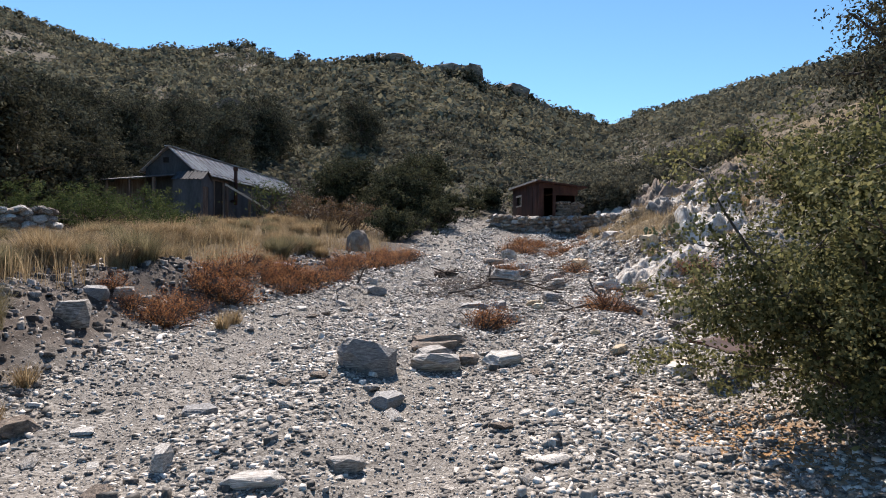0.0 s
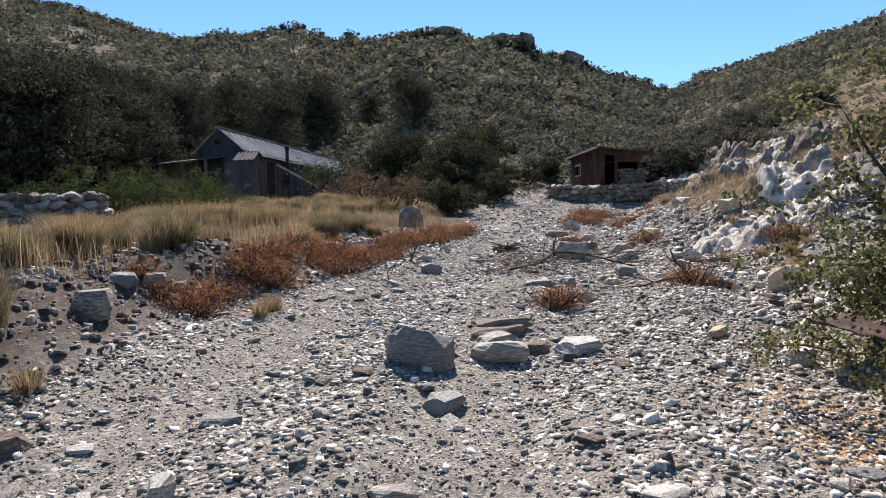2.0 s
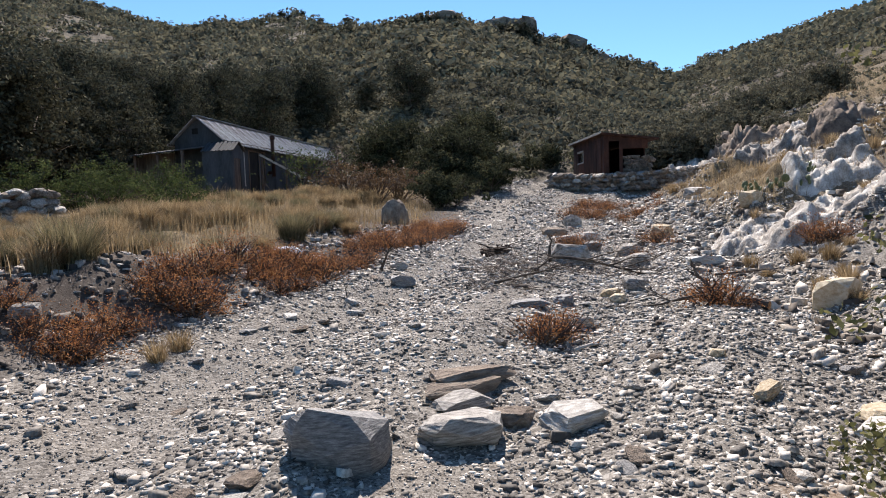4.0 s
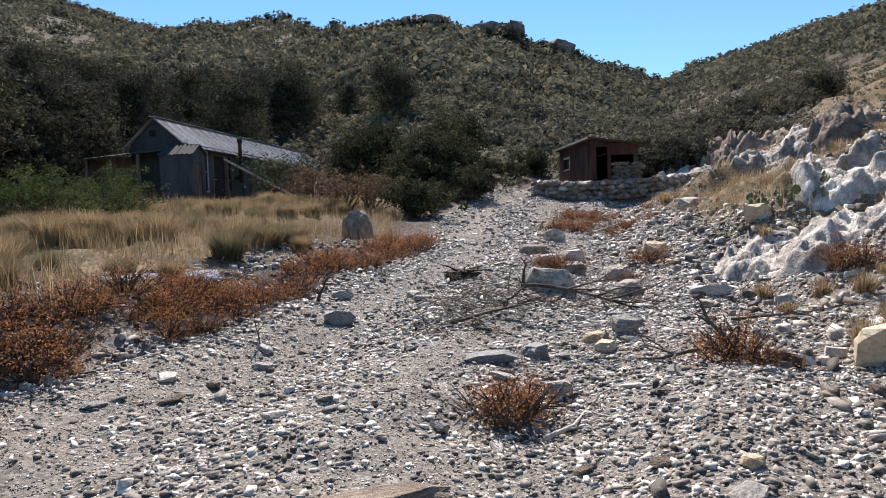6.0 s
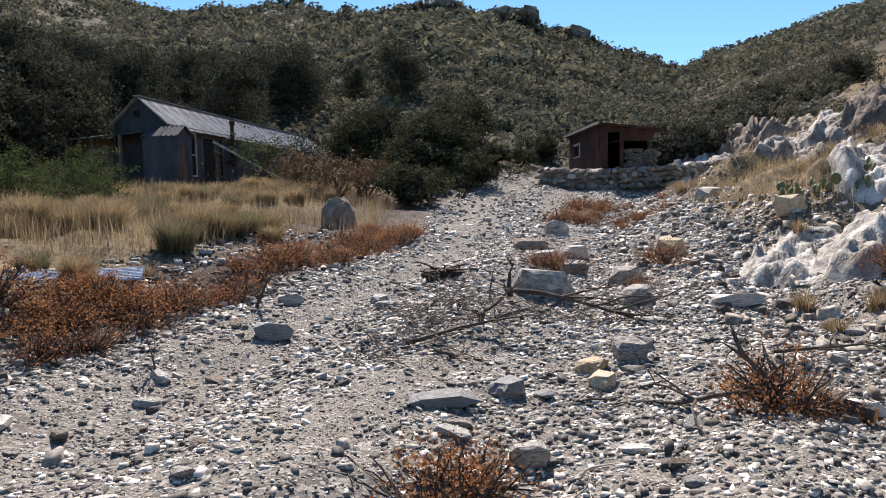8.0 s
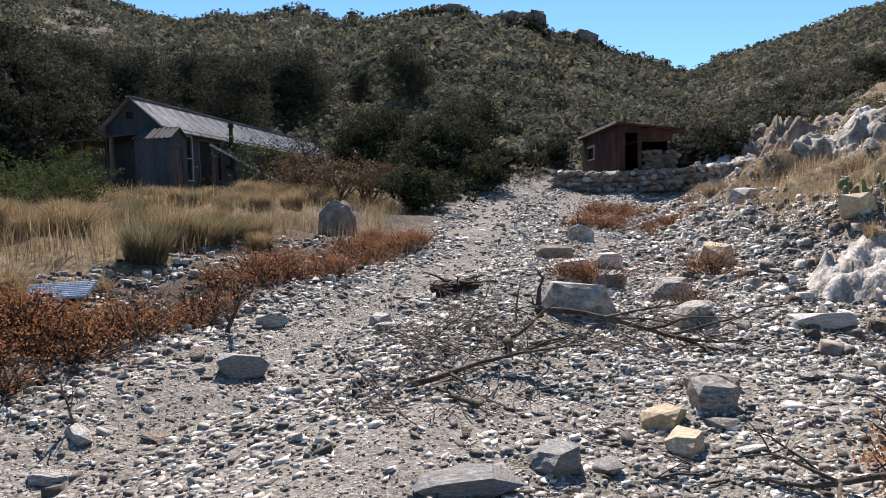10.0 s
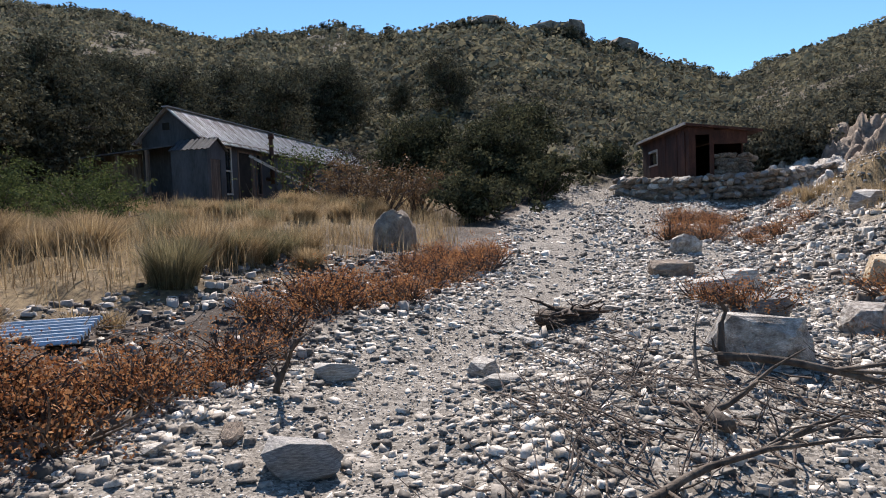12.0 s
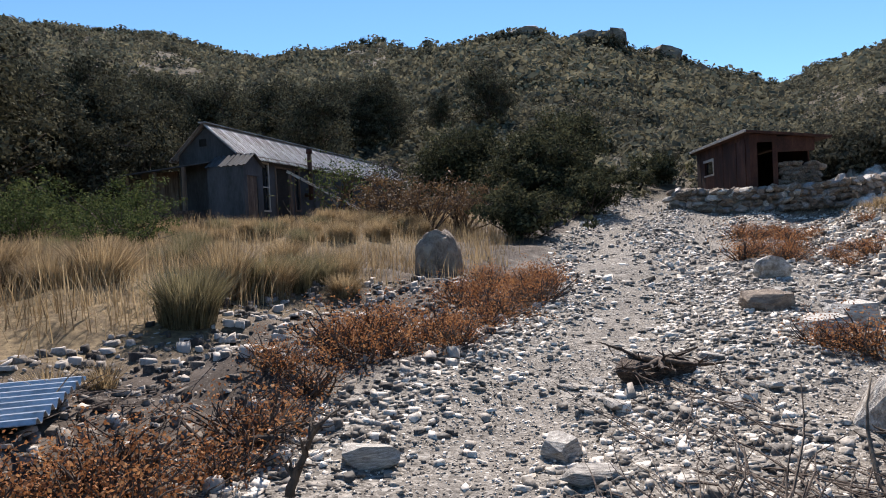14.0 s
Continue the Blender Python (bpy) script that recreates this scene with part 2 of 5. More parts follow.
class Geo:
    """Gathers pieces of one mesh."""

    def __init__(self):
        self.V, self.F = [], []

    def add(self, V, F):
        o = len(self.V)
        self.V += [tuple(v) for v in V]
        self.F += [[i + o for i in f] for f in F]
        return self

    def box(self, x0, y0, z0, x1, y1, z1, m=None, jit=0.0):
        v = [Vector((x, y, z)) for x in (x0, x1) for y in (y0, y1) for z in (z0, z1)]
        if jit:
            v = [p + Vector((R.uniform(-jit, jit), R.uniform(-jit, jit), R.uniform(-jit, jit))) for p in v]
        if m:
            v = [m @ p for p in v]
        return self.add(v, [(0, 1, 3, 2), (4, 6, 7, 5), (0, 4, 5, 1), (2, 3, 7, 6), (0, 2, 6, 4), (1, 5, 7, 3)])

    def tube(self, pts, radii, sides=6):
        pts = [Vector(p) for p in pts]
        V, F = [], []
        for i, p in enumerate(pts):
            t = (pts[min(i + 1, len(pts) - 1)] - pts[max(i - 1, 0)]).normalized()
            a = t.cross(Vector((0.3, 0.2, 1)) if abs(t.z) < 0.9 else Vector((1, 0, 0))).normalized()
            b = t.cross(a)
            for k in range(sides):
                w = 2 * math.pi * k / sides
                V.append(p + (a * math.cos(w) + b * math.sin(w)) * radii[i])
        for i in range(len(pts) - 1):
            for k in range(sides):
                F.append((i * sides + k, i * sides + (k + 1) % sides, (i + 1) * sides + (k + 1) % sides, (i + 1) * sides + k))
        F.append(tuple(range(sides))[::-1])
        F.append(tuple(range((len(pts) - 1) * sides, len(pts) * sides)))
        return self.add(V, F)

    def make(self, name, mat, parent=None, label="", smooth_shade=False):
        ob = link_mesh(name, self.V, self.F, mat, parent, smooth_shade)
        return tagged(ob, label)


def thing(name, x, y, z, rz, label, category, group="", kind=""):
    ob = new(name)
    ob.empty_display_size = 0.2
    ob.matrix_basis = pose(x, y, z, 0, 0, rz)
    return tagged(ob, label, category, group, kind)


# ---- ground ----
def spaced(lo, hi, step, reach, grow=1.06):
    mid = list(np.arange(lo, hi + step / 2, step))
    s, a, b = step, [], []
    p = q = 0.0
    while p < reach:
        s *= grow
        p += s
        a.append(lo - p)
        b.append(hi + p)
    return np.array(a[::-1] + mid + b)


def grassy_band(x, y):
    """Distance to the line along which straw grows across the rocky slope."""
    best = 99.0
    for (ax, ay), (bx, by) in (((19.6, 25.4), (16.2, 19.7)), ((16.2, 19.7), (12.7, 13.4))):
        k = np.clip(((x - ax) * (bx - ax) + (y - ay) * (by - ay)) / ((bx - ax) ** 2 + (by - ay) ** 2), 0, 1)
        best = np.minimum(best, np.hypot(x - ax - k * (bx - ax), y - ay - k * (by - ay)))
    return best


def ground_zone(x, y):
    dl = (np.interp(y, LEFT_Y, LEFT_X) - x) * 0.8 + 0.5 * fbm(x * 0.9, y * 0.9, 3)
    dr = (x - np.interp(y, RIGHT_Y, RIGHT_X)) * 0.85 + 0.7 * fbm(x * 0.7, y * 0.7, 3)
    r = np.hypot(x - 2, y - 4)
    soil = smooth(dl / 0.7) * (1 - smooth((dr - 0) / 0.5))
    scree = smooth(dr / 1.2)
    straw = smooth((dl - 1.6) / 1.5) * smooth(0.75 + 1.4 * fbm(x * 0.5, y * 0.5, 3))
    straw = np.maximum(straw, scree * smooth(0.0 + 2.2 * fbm(x * 0.25 + 7, y * 0.25, 3) + 0.10 * (dr - 2)))
    far = smooth((r - 31) / 8) * (1 - scree * (1 - smooth((r - 50) / 40)))
    far = np.maximum(far, smooth((y - 32) / 4) * smooth((1.15 * y - x) / 6))
    az = np.degrees(np.arctan2(x - 2, y - 4))
    far = np.maximum(far, smooth((r - 36) / 6) * smooth((37 - az) / 3))
    straw = np.maximum(straw, smooth(1.25 - grassy_band(x, y) / 1.7 + 0.9 * fbm(x * 0.8, y * 0.8, 3)))
    ochre = smooth(1.15 - np.hypot((x - 4.15) / 0.8, (y - 2.6) / 1.4) + 0.5 * fbm(x * 1.5, y * 1.5, 3))
    return np.stack([soil, straw, far, ochre], -1)


gx, gy = spaced(-4, 12, 0.08, 700, 1.05), spaced(-2, 21, 0.08, 700, 1.05)
GX, GY = np.meshgrid(gx, gy)
GZ = height(GX.ravel(), GY.ravel())
nx, ny = len(gx), len(gy)
idx = np.arange(nx * ny).reshape(ny, nx)
quads = np.stack([idx[:-1, :-1], idx[:-1, 1:], idx[1:, 1:], idx[1:, :-1]], -1).reshape(-1, 4)


def ground_material():
    m = bpy.data.materials.new("rocky_ground")
    m.use_nodes = True
    nt = m.node_tree
    N, L = nt.nodes, nt.links
    p = N["Principled BSDF"]
    tc = N.new("ShaderNodeTexCoord")

    def nz(scale, detail=6):
        n = N.new("ShaderNodeTexNoise")
        n.inputs["Scale"].default_value, n.inputs["Detail"].default_value, n.inputs["Roughness"].default_value = scale, detail, 0.65
        L.new(tc.outputs["Object"], n.inputs["Vector"])
        return n.outputs[0]

    def ramp(src, cols, lo=0.3, hi=0.7):
        r = N.new("ShaderNodeValToRGB")
        e = r.color_ramp.elements
        while len(e) < len(cols):
            e.new(0.5)
        for k, c in enumerate(cols):
            e[k].position, e[k].color = lo + (hi - lo) * k / (len(cols) - 1), (*c, 1)
        L.new(src, r.inputs[0])
        return r.outputs[0]

    def mixc(f, a, b):
        x = N.new("ShaderNodeMix")
        x.data_type = "RGBA"
        L.new(f, x.inputs[0])
        L.new(a, x.inputs[6])
        L.new(b, x.inputs[7])
        return x.outputs[2]

    flat_map = N.new("ShaderNodeMapping")
    flat_map.inputs["Scale"].default_value = (1.0, 1.7, 1.0)
    flat_map.inputs["Rotation"].default_value = (0, 0, 0.5)
    L.new(tc.outputs["Object"], flat_map.inputs[0])

    def cells(scale):
        v = N.new("ShaderNodeTexVoronoi")
        v.distance = "CHEBYCHEV"
        v.inputs["Scale"].default_value = scale
        L.new(flat_map.outputs[0], v.inputs["Vector"])
        sp = N.new("ShaderNodeSeparateColor")
        L.new(v.outputs["Color"], sp.inputs[0])
        return sp.outputs[0], sp.outputs[1]

    big_tone, big_step = cells(22)
    small_tone, small_step = cells(52)
    # Ground tones are darkened to paint shadowed gaps between the loose stones.
    chips = ramp(small_tone, [(0.06, 0.052, 0.044), (0.14, 0.123, 0.104), (0.22, 0.196, 0.167), (0.42, 0.38, 0.33)], 0.05, 0.95)
    plates = ramp(big_tone, [(0.07, 0.061, 0.051), (0.16, 0.141, 0.12), (0.26, 0.232, 0.198), (0.46, 0.42, 0.365)], 0.05, 0.95)
    sand = ramp(nz(60), [(0.10, 0.086, 0.07), (0.22, 0.193, 0.161), (0.38, 0.34, 0.287)], 0.35, 0.65)
    gravel = mixc(ramp(nz(1.6), [(0, 0, 0), (1, 1, 1)], 0.42, 0.58), mixc(ramp(nz(5), [(0, 0, 0), (1, 1, 1)], 0.45, 0.55), chips, plates), mixc(ramp(nz(40), [(0, 0, 0), (1, 1, 1)], 0.46, 0.54), sand, chips))
    soilc = mixc(ramp(nz(30), [(0, 0, 0), (1, 1, 1)], 0.58, 0.66), ramp(nz(4), [(0.035, 0.026, 0.02), (0.075, 0.057, 0.045), (0.14, 0.11, 0.088)]), chips)
    strawc = ramp(nz(14), [(0.07, 0.05, 0.03), (0.18, 0.13, 0.07), (0.33, 0.245, 0.135)])
    hillc = ramp(nz(0.35), [(0.03, 0.024, 0.015), (0.06, 0.047, 0.029), (0.13, 0.098, 0.06)])
    ochrec = ramp(nz(11), [(0.24, 0.12, 0.045), (0.38, 0.21, 0.09), (0.48, 0.34, 0.2)])
    at = N.new("ShaderNodeAttribute")
    at.attribute_name = "zone"
    sc = N.new("ShaderNodeSeparateColor")
    L.new(at.outputs["Color"], sc.inputs[0])
    c = mixc(sc.outputs[0], gravel, soilc)
    c = mixc(sc.outputs[1], c, strawc)
    c = mixc(sc.outputs[2], c, hillc)
    c = mixc(at.outputs["Alpha"], c, ochrec)
    L.new(c, p.inputs["Base Color"])
    p.inputs["Roughness"].default_value = 0.92
    p.inputs["Specular IOR Level"].default_value = 0.2
    hm = N.new("ShaderNodeMath")
    hm.operation = "ADD"
    L.new(big_step, hm.inputs[0])
    L.new(small_step, hm.inputs[1])
    bp = N.new("ShaderNodeBump")
    bp.inputs["Strength"].default_value, bp.inputs["Distance"].default_value = 0.8, 0.012
    L.new(hm.outputs[0], bp.inputs["Height"])
    L.new(bp.outputs[0], p.inputs["Normal"])
    return m


ground = link_mesh("ground", np.stack([GX.ravel(), GY.ravel(), GZ], -1), quads, ground_material(), smooth_shade=True)
tagged(ground, "pale gravel wash between dry grassy bank and rocky slope", "ground", kind="structure")
att = ground.data.color_attributes.new("zone", "FLOAT_COLOR", "POINT")
att.data.foreach_set("color", ground_zone(GX.ravel(), GY.ravel()).astype(np.float32).ravel())
# ---- shared builders ----
def cards(P, length, width, up=0.0, facing=None, jitter=0.55):
    """Leaf blades, one rhombus at each place, turned at random or about a facing direction."""
    n = len(P)
    a = NR.normal(size=(n, 3)) + np.array([0, 0, up])
    if facing is not None:
        f = facing / (np.linalg.norm(facing, axis=1)[:, None] + 1e-9) + NR.normal(size=(n, 3)) * jitter
        a = np.cross(f, a)
    a /= np.linalg.norm(a, axis=1)[:, None] + 1e-9
    b = np.cross(a, NR.normal(size=(n, 3)) if facing is None else f)
    b /= np.linalg.norm(b, axis=1)[:, None] + 1e-9
    s = (0.7 + 0.6 * NR.rand(n))[:, None]
    V = np.stack([P - a * s * length / 2, P + b * s * width / 2, P + a * s * length / 2, P - b * s * width / 2], 1).reshape(-1, 3)
    return V, np.arange(4 * n).reshape(-1, 4)


def clumped(C, total, spread, sub=4, tight=0.4):
    """Leaf places in small tufts round the twig ends C, and the way each leaf faces."""
    spread = np.broadcast_to(spread, (len(C),))
    per = max(4, total // (len(C) * sub))
    T = C[:, None] + NR.normal(size=(len(C), sub, 3)) * 0.5 * spread[:, None, None] * np.array([1, 1, 0.8])
    D = NR.normal(size=(len(C), sub, per, 3))
    D /= np.linalg.norm(D, axis=3)[..., None]
    D *= (NR.rand(len(C), sub, per) ** 0.4)[..., None] * (spread * tight)[:, None, None, None] * np.array([1, 1, 0.8])
    P = (T[:, :, None] + D).reshape(-1, 3)
    W = (D / (spread * tight)[:, None, None, None] + 0.5 * (T - C[:, None])[:, :, None] / spread[:, None, None, None]).reshape(-1, 3) + np.array([0, 0, 0.25])
    return P, W


def wander(p, d, length, steps, wobble, rise=0.0):
    pts, p, d = [Vector(p)], Vector(p), Vector(d).normalized()
    for _ in range(steps):
        d = (d + Vector((R.gauss(0, wobble), R.gauss(0, wobble), R.gauss(0, wobble) + rise))).normalized()
        p = p + d * length / steps
        pts.append(p.copy())
    return pts


def taper(a, b, n):
    return [a + (b - a) * i / (n - 1) for i in range(n)]


def tree(name, h, r, trunk_r, leaves, leaf, mat, label, category, low=0.25, limbs=14, clump=0.34, lean=0.1, wide=0.55, group=""):
    """Trunk with limbs, and a crown of leaf clumps round the limb ends."""
    t = thing(name, 0, 0, 0, 0, label, category, group)
    wood, ends = Geo(), []
    top = wander((0, 0, -0.2), (lean, 0.05, 1), h * 0.85, 7, 0.12, 0.05)
    wood.tube(top, taper(trunk_r, trunk_r * 0.2, len(top)), 8)
    ends.append(top[-1])
    for k in range(limbs):
        f = low + (1 - low) * (k + R.random()) / limbs
        p = top[min(len(top) - 1, max(1, int(f * (len(top) - 1))))]
        az = k * 2.4 + R.uniform(-0.4, 0.4)
        ln = r * (1.15 - 0.55 * f) * R.uniform(0.7, 1.1)
        pts = wander(p, (math.cos(az), math.sin(az), R.uniform(0.1, 0.7)), ln, 5, 0.22, 0.04)
        wood.tube(pts, taper(trunk_r * 0.42, trunk_r * 0.07, len(pts)), 5)
        ends += [pts[-1], pts[3], pts[2]]
        for _ in range(2):
            q = wander(pts[3], (R.gauss(0, 1), R.gauss(0, 1), R.uniform(-0.2, 0.8)), ln * 0.5, 3, 0.25)
            wood.tube(q, taper(trunk_r * 0.16, trunk_r * 0.05, len(q)), 4)
            ends.append(q[-1])
    wood.make("trunk", BARK_M, t, "dark rough trunk", True)
    C = np.array([tuple(e) for e in ends])
    rad = r * clump * (0.7 + 0.6 * NR.rand(len(C)))
    P, W = clumped(C, leaves, rad, 5, 0.42)
    up = P[:, 2] > 0.12
    V, F = cards(P[up], leaf, leaf * wide, 0.0, W[up])
    link_mesh("crown", V, F, mat, t)
    return t


def bush(name, r, h, leaves, leaf, mat, label, category, stems=16, group="", wide=0.55, clumps=40):
    t = thing(name, 0, 0, 0, 0, label, category, group)
    g, ends = Geo(), []
    for k in range(stems):
        az = 2.4 * k + R.uniform(-0.5, 0.5)
        out = R.uniform(0.15, 1.0)
        pts = wander((R.gauss(0, 0.06) * r, R.gauss(0, 0.06) * r, -0.05), (math.cos(az) * out, math.sin(az) * out, h / r * R.uniform(0.5, 1.1)), math.hypot(r * out, h * 0.8) * R.uniform(0.7, 1.0), 5, 0.16)
        g.tube(pts, taper(0.016 * r + 0.006, 0.003, len(pts)), 4)
        ends += pts[2:]
        q = wander(pts[3], (R.gauss(0, 1), R.gauss(0, 1), 0.6), r * 0.4, 3, 0.3)
        g.tube(q, taper(0.006 * r + 0.003, 0.002, len(q)), 3)
        ends.append(q[-1])
    g.make("twig_frame", TWIG_M, t, "bare grey twigs")
    C = np.array([tuple(e) for e in ends])
    C = C[NR.randint(0, len(C), clumps)]
    P, W = clumped(C, leaves, r * 0.30, 4, 0.42)
    P[:, 2] = np.abs(P[:, 2]) + 0.01
    V, F = cards(P, leaf, leaf * wide, 0.2, W)
    link_mesh("foliage", V, F, mat, t)
    return t


def tussock(r, h, blades, mat, label, heads=True):
    """Bunch grass: arching tapered blades from one crown, with a few seed heads."""
    n = blades
    az, out = NR.rand(n) * 6.283, NR.rand(n) ** 0.6
    root = np.stack([np.cos(az) * out * r * 0.4, np.sin(az) * out * r * 0.4, -0.03 * np.ones(n)], -1)
    az2 = az + NR.normal(size=n) * 0.6
    dirv = np.stack([np.cos(az2), np.sin(az2), np.zeros(n)], -1)
    ln = h * (0.55 + 0.55 * NR.rand(n))
    bend = (0.15 + 0.75 * out * NR.rand(n)) * ln
    side = np.stack([-np.sin(az2 + NR.normal(size=n)), np.cos(az2), np.zeros(n)], -1)
    w = 0.0016 + 0.0022 * NR.rand(n)
    V = []
    for f, ww in ((0, 1), (0.45, 0.9), (0.8, 0.6), (1, 0.12)):
        c = root + dirv * (bend * f ** 1.8)[:, None] + np.array([0, 0, 1]) * (ln * (f - 0.28 * f ** 2.5 * bend / ln))[:, None]
        V += [c - side * (w * ww)[:, None], c + side * (w * ww)[:, None]]
    V = np.stack(V, 1).reshape(-1, 3)
    b = np.arange(n)[:, None] * 8
    F = np.concatenate([b + np.array([[0, 1, 3, 2]]), b + np.array([[2, 3, 5, 4]]), b + np.array([[4, 5, 7, 6]])])
    return tagged(link_mesh("grass_tussock", V, F, mat), label, "grass", "bunch grass on the bank")


def rock_mesh(name, seed, cuts=2, rough=0.05):
    """A broken stone: the hull of an uneven slab of corners, its faces grained along the bedding."""
    rr = random.Random(seed)
    bm = bmesh.new()
    lean = (rr.uniform(-0.3, 0.3), rr.uniform(-0.3, 0.3))
    for z, rad, count in ((-0.95, 0.8, 5), (-0.25, 1.0, 6), (0.35, 1.0, 5), (0.85, 0.86, 5)):
        a0 = rr.uniform(0, 6.283)
        for i in range(count):
            a = a0 + 6.283 * (i + rr.uniform(-0.32, 0.32)) / count
            q = rad * rr.uniform(0.74, 1.12)
            e = 0.7
            cx, cy = math.copysign(abs(math.cos(a)) ** e, math.cos(a)), math.copysign(abs(math.sin(a)) ** e, math.sin(a))
            bm.verts.new((cx * q, cy * q, z + (lean[0] * cx + lean[1] * cy) * q + rr.uniform(-0.07, 0.07)))
    out = bmesh.ops.convex_hull(bm, input=bm.verts)
    bmesh.ops.delete(bm, geom=[g for g in set(out["geom_interior"]) | set(out["geom_unused"]) if isinstance(g, bmesh.types.BMVert)], context="VERTS")
    if cuts:
        bmesh.ops.subdivide_edges(bm, edges=bm.edges, cuts=cuts, use_grid_fill=True)
        bmesh.ops.triangulate(bm, faces=bm.faces)
        for v in bm.verts:
            p = v.co.copy()
            layer = noise.noise(Vector((p.x * 0.6, p.y * 0.6, p.z * 5 + seed)))
            p += Vector((p.x, p.y, p.z * 0.4)) * rough * (1.2 * layer + 0.8 * noise.noise(p * 3.1 + Vector((seed, 0, 0))))
            v.co = p
    bmesh.ops.recalc_face_normals(bm, faces=bm.faces)
    me = bpy.data.meshes.new(name)
    bm.to_mesh(me)
    bm.free()
    return me


def bedrock(name, x, y, l, w, h, rz, mat, label, category, group, cells=24, step=0.042):
    """Fractured bedrock: a patch of ground raised into tilted blocks with open joints between them."""
    nu, nv = int(l / step) + 1, int(w / step) + 1
    U, W = np.meshgrid(np.linspace(-l / 2, l / 2, nu), np.linspace(-w / 2, w / 2, nv))
    u, v = U.ravel(), W.ravel()
    c, s = math.cos(radians(rz)), math.sin(radians(rz))
    wx, wy = x + u * c - v * s, y + u * s + v * c
    fall = smooth(2.2 - 2.2 * np.hypot(2 * u / l, 2 * v / w) + 1.2 * fbm(wx * 1.1, wy * 1.1, 3))
    rise = np.zeros(len(u))
    wu, wv = u + 0.12 * fbm(wx * 2, wy * 2, 2), v + 0.12 * fbm(wx * 2 + 30, wy * 2, 2)
    for n, amp, gap in ((cells, 1.0, 0.06), (cells * 5, 0.3, 0.0)):
        su, sv = (NR.rand(n) - 0.5) * l, (NR.rand(n) - 0.5) * w
        d = np.hypot((wu[:, None] - su) * 0.6, (wv[:, None] - sv) * 1.25)
        o = np.argsort(d, axis=1)[:, :2]
        i, k = o[:, 0], np.arange(len(u))
        crack = np.clip((d[k, o[:, 1]] - d[k, i]) / gap, 0, 1) if gap else 1.0
        tone, tu, tv = 0.35 + 0.65 * NR.rand(n), NR.normal(size=n) * 0.2, NR.normal(size=n) * 0.2
        rise += amp * (h * tone[i] + tu[i] * (u - su[i]) + tv[i] * (v - sv[i])) - 0.07 * (1 - crack)
    rise += 0.02 * fbm(wx * 5, wy * 5, 3) + 0.30 * u + 0.15 * v
    bed = rise / 0.10
    rise = 0.10 * (np.floor(bed) + (bed - np.floor(bed)) ** 6) - 0.30 * u - 0.15 * v
    z0 = hz(x, y)
    z = height(wx, wy) + np.maximum(rise, 0) * fall - 0.10 * (1 - fall) - 0.03
    idx = np.arange(nu * nv).reshape(nv, nu)
    F = np.stack([idx[:-1, :-1], idx[:-1, 1:], idx[1:, 1:], idx[1:, :-1]], -1).reshape(-1, 4)
    ob = link_mesh(name, np.stack([u, v, z - z0], -1), F, mat)
    ob.matrix_basis = pose(x, y, z0, 0, 0, rz)
    return tagged(ob, label, category, group)


ROCKS = [rock_mesh("stone", 31 + k) for k in range(9)]
SMALLROCKS = [rock_mesh("stone", 71 + k, 0) for k in range(8)]
MAT_ROCK = {}


def rock_data(k, mat, small=False):
    key = (k, mat.name, small)
    if key not in MAT_ROCK:
        me = (SMALLROCKS[k % 8] if small else ROCKS[k % 9]).copy()
        me.materials.clear()
        me.materials.append(mat)
        MAT_ROCK[key] = me
    return MAT_ROCK[key]


def rock(x, y, l, w, h, rz, mat, label, name="rock", k=0, sink=0.3, group="", tip=(0, 0), parent=None, z=None, small=False):
    ob = new(name, rock_data(k, mat, small))
    base = hz(x, y) if z is None else z
    sink, h = max(sink, 0.6), h * 0.85
    ob.matrix_basis = pose(x, y, base + h / 2 * (1 - sink), tip[0], tip[1], rz) @ Matrix.Diagonal((l / 2, w / 2, h / 2, 1))
    if parent:
        ob.parent = parent
        return ob
    return tagged(ob, label, "rock", group)


def sheet_mesh(width, length, waves, amp, mat, thick=0.004):
    """Corrugated sheet: x across the waves, y along them, one thin solid."""
    n = waves * 6 + 1
    V, F = [], []
    for j, (yy, dz) in enumerate(((0, 0), (length, 0), (length, -thick), (0, -thick))):
        for i in range(n):
            V.append((width * i / (n - 1), yy, amp * math.sin(2 * math.pi * waves * i / (n - 1)) + dz))
    for a, b in ((0, 1), (1, 2), (2, 3), (3, 0)):
        for i in range(n - 1):
            F.append((a * n + i, a * n + i + 1, b * n + i + 1, b * n + i))
    me = bpy.data.meshes.new("corrugated_sheet")
    me.from_pydata(V, [], F)
    me.update()
    me.materials.append(mat)
    return me


# ---- long house with corrugated roof ----
def place_part(name, me, parent, m, label=""):
    ob = new(name, me)
    ob.parent = parent
    ob.matrix_basis = m
    return tagged(ob, label)


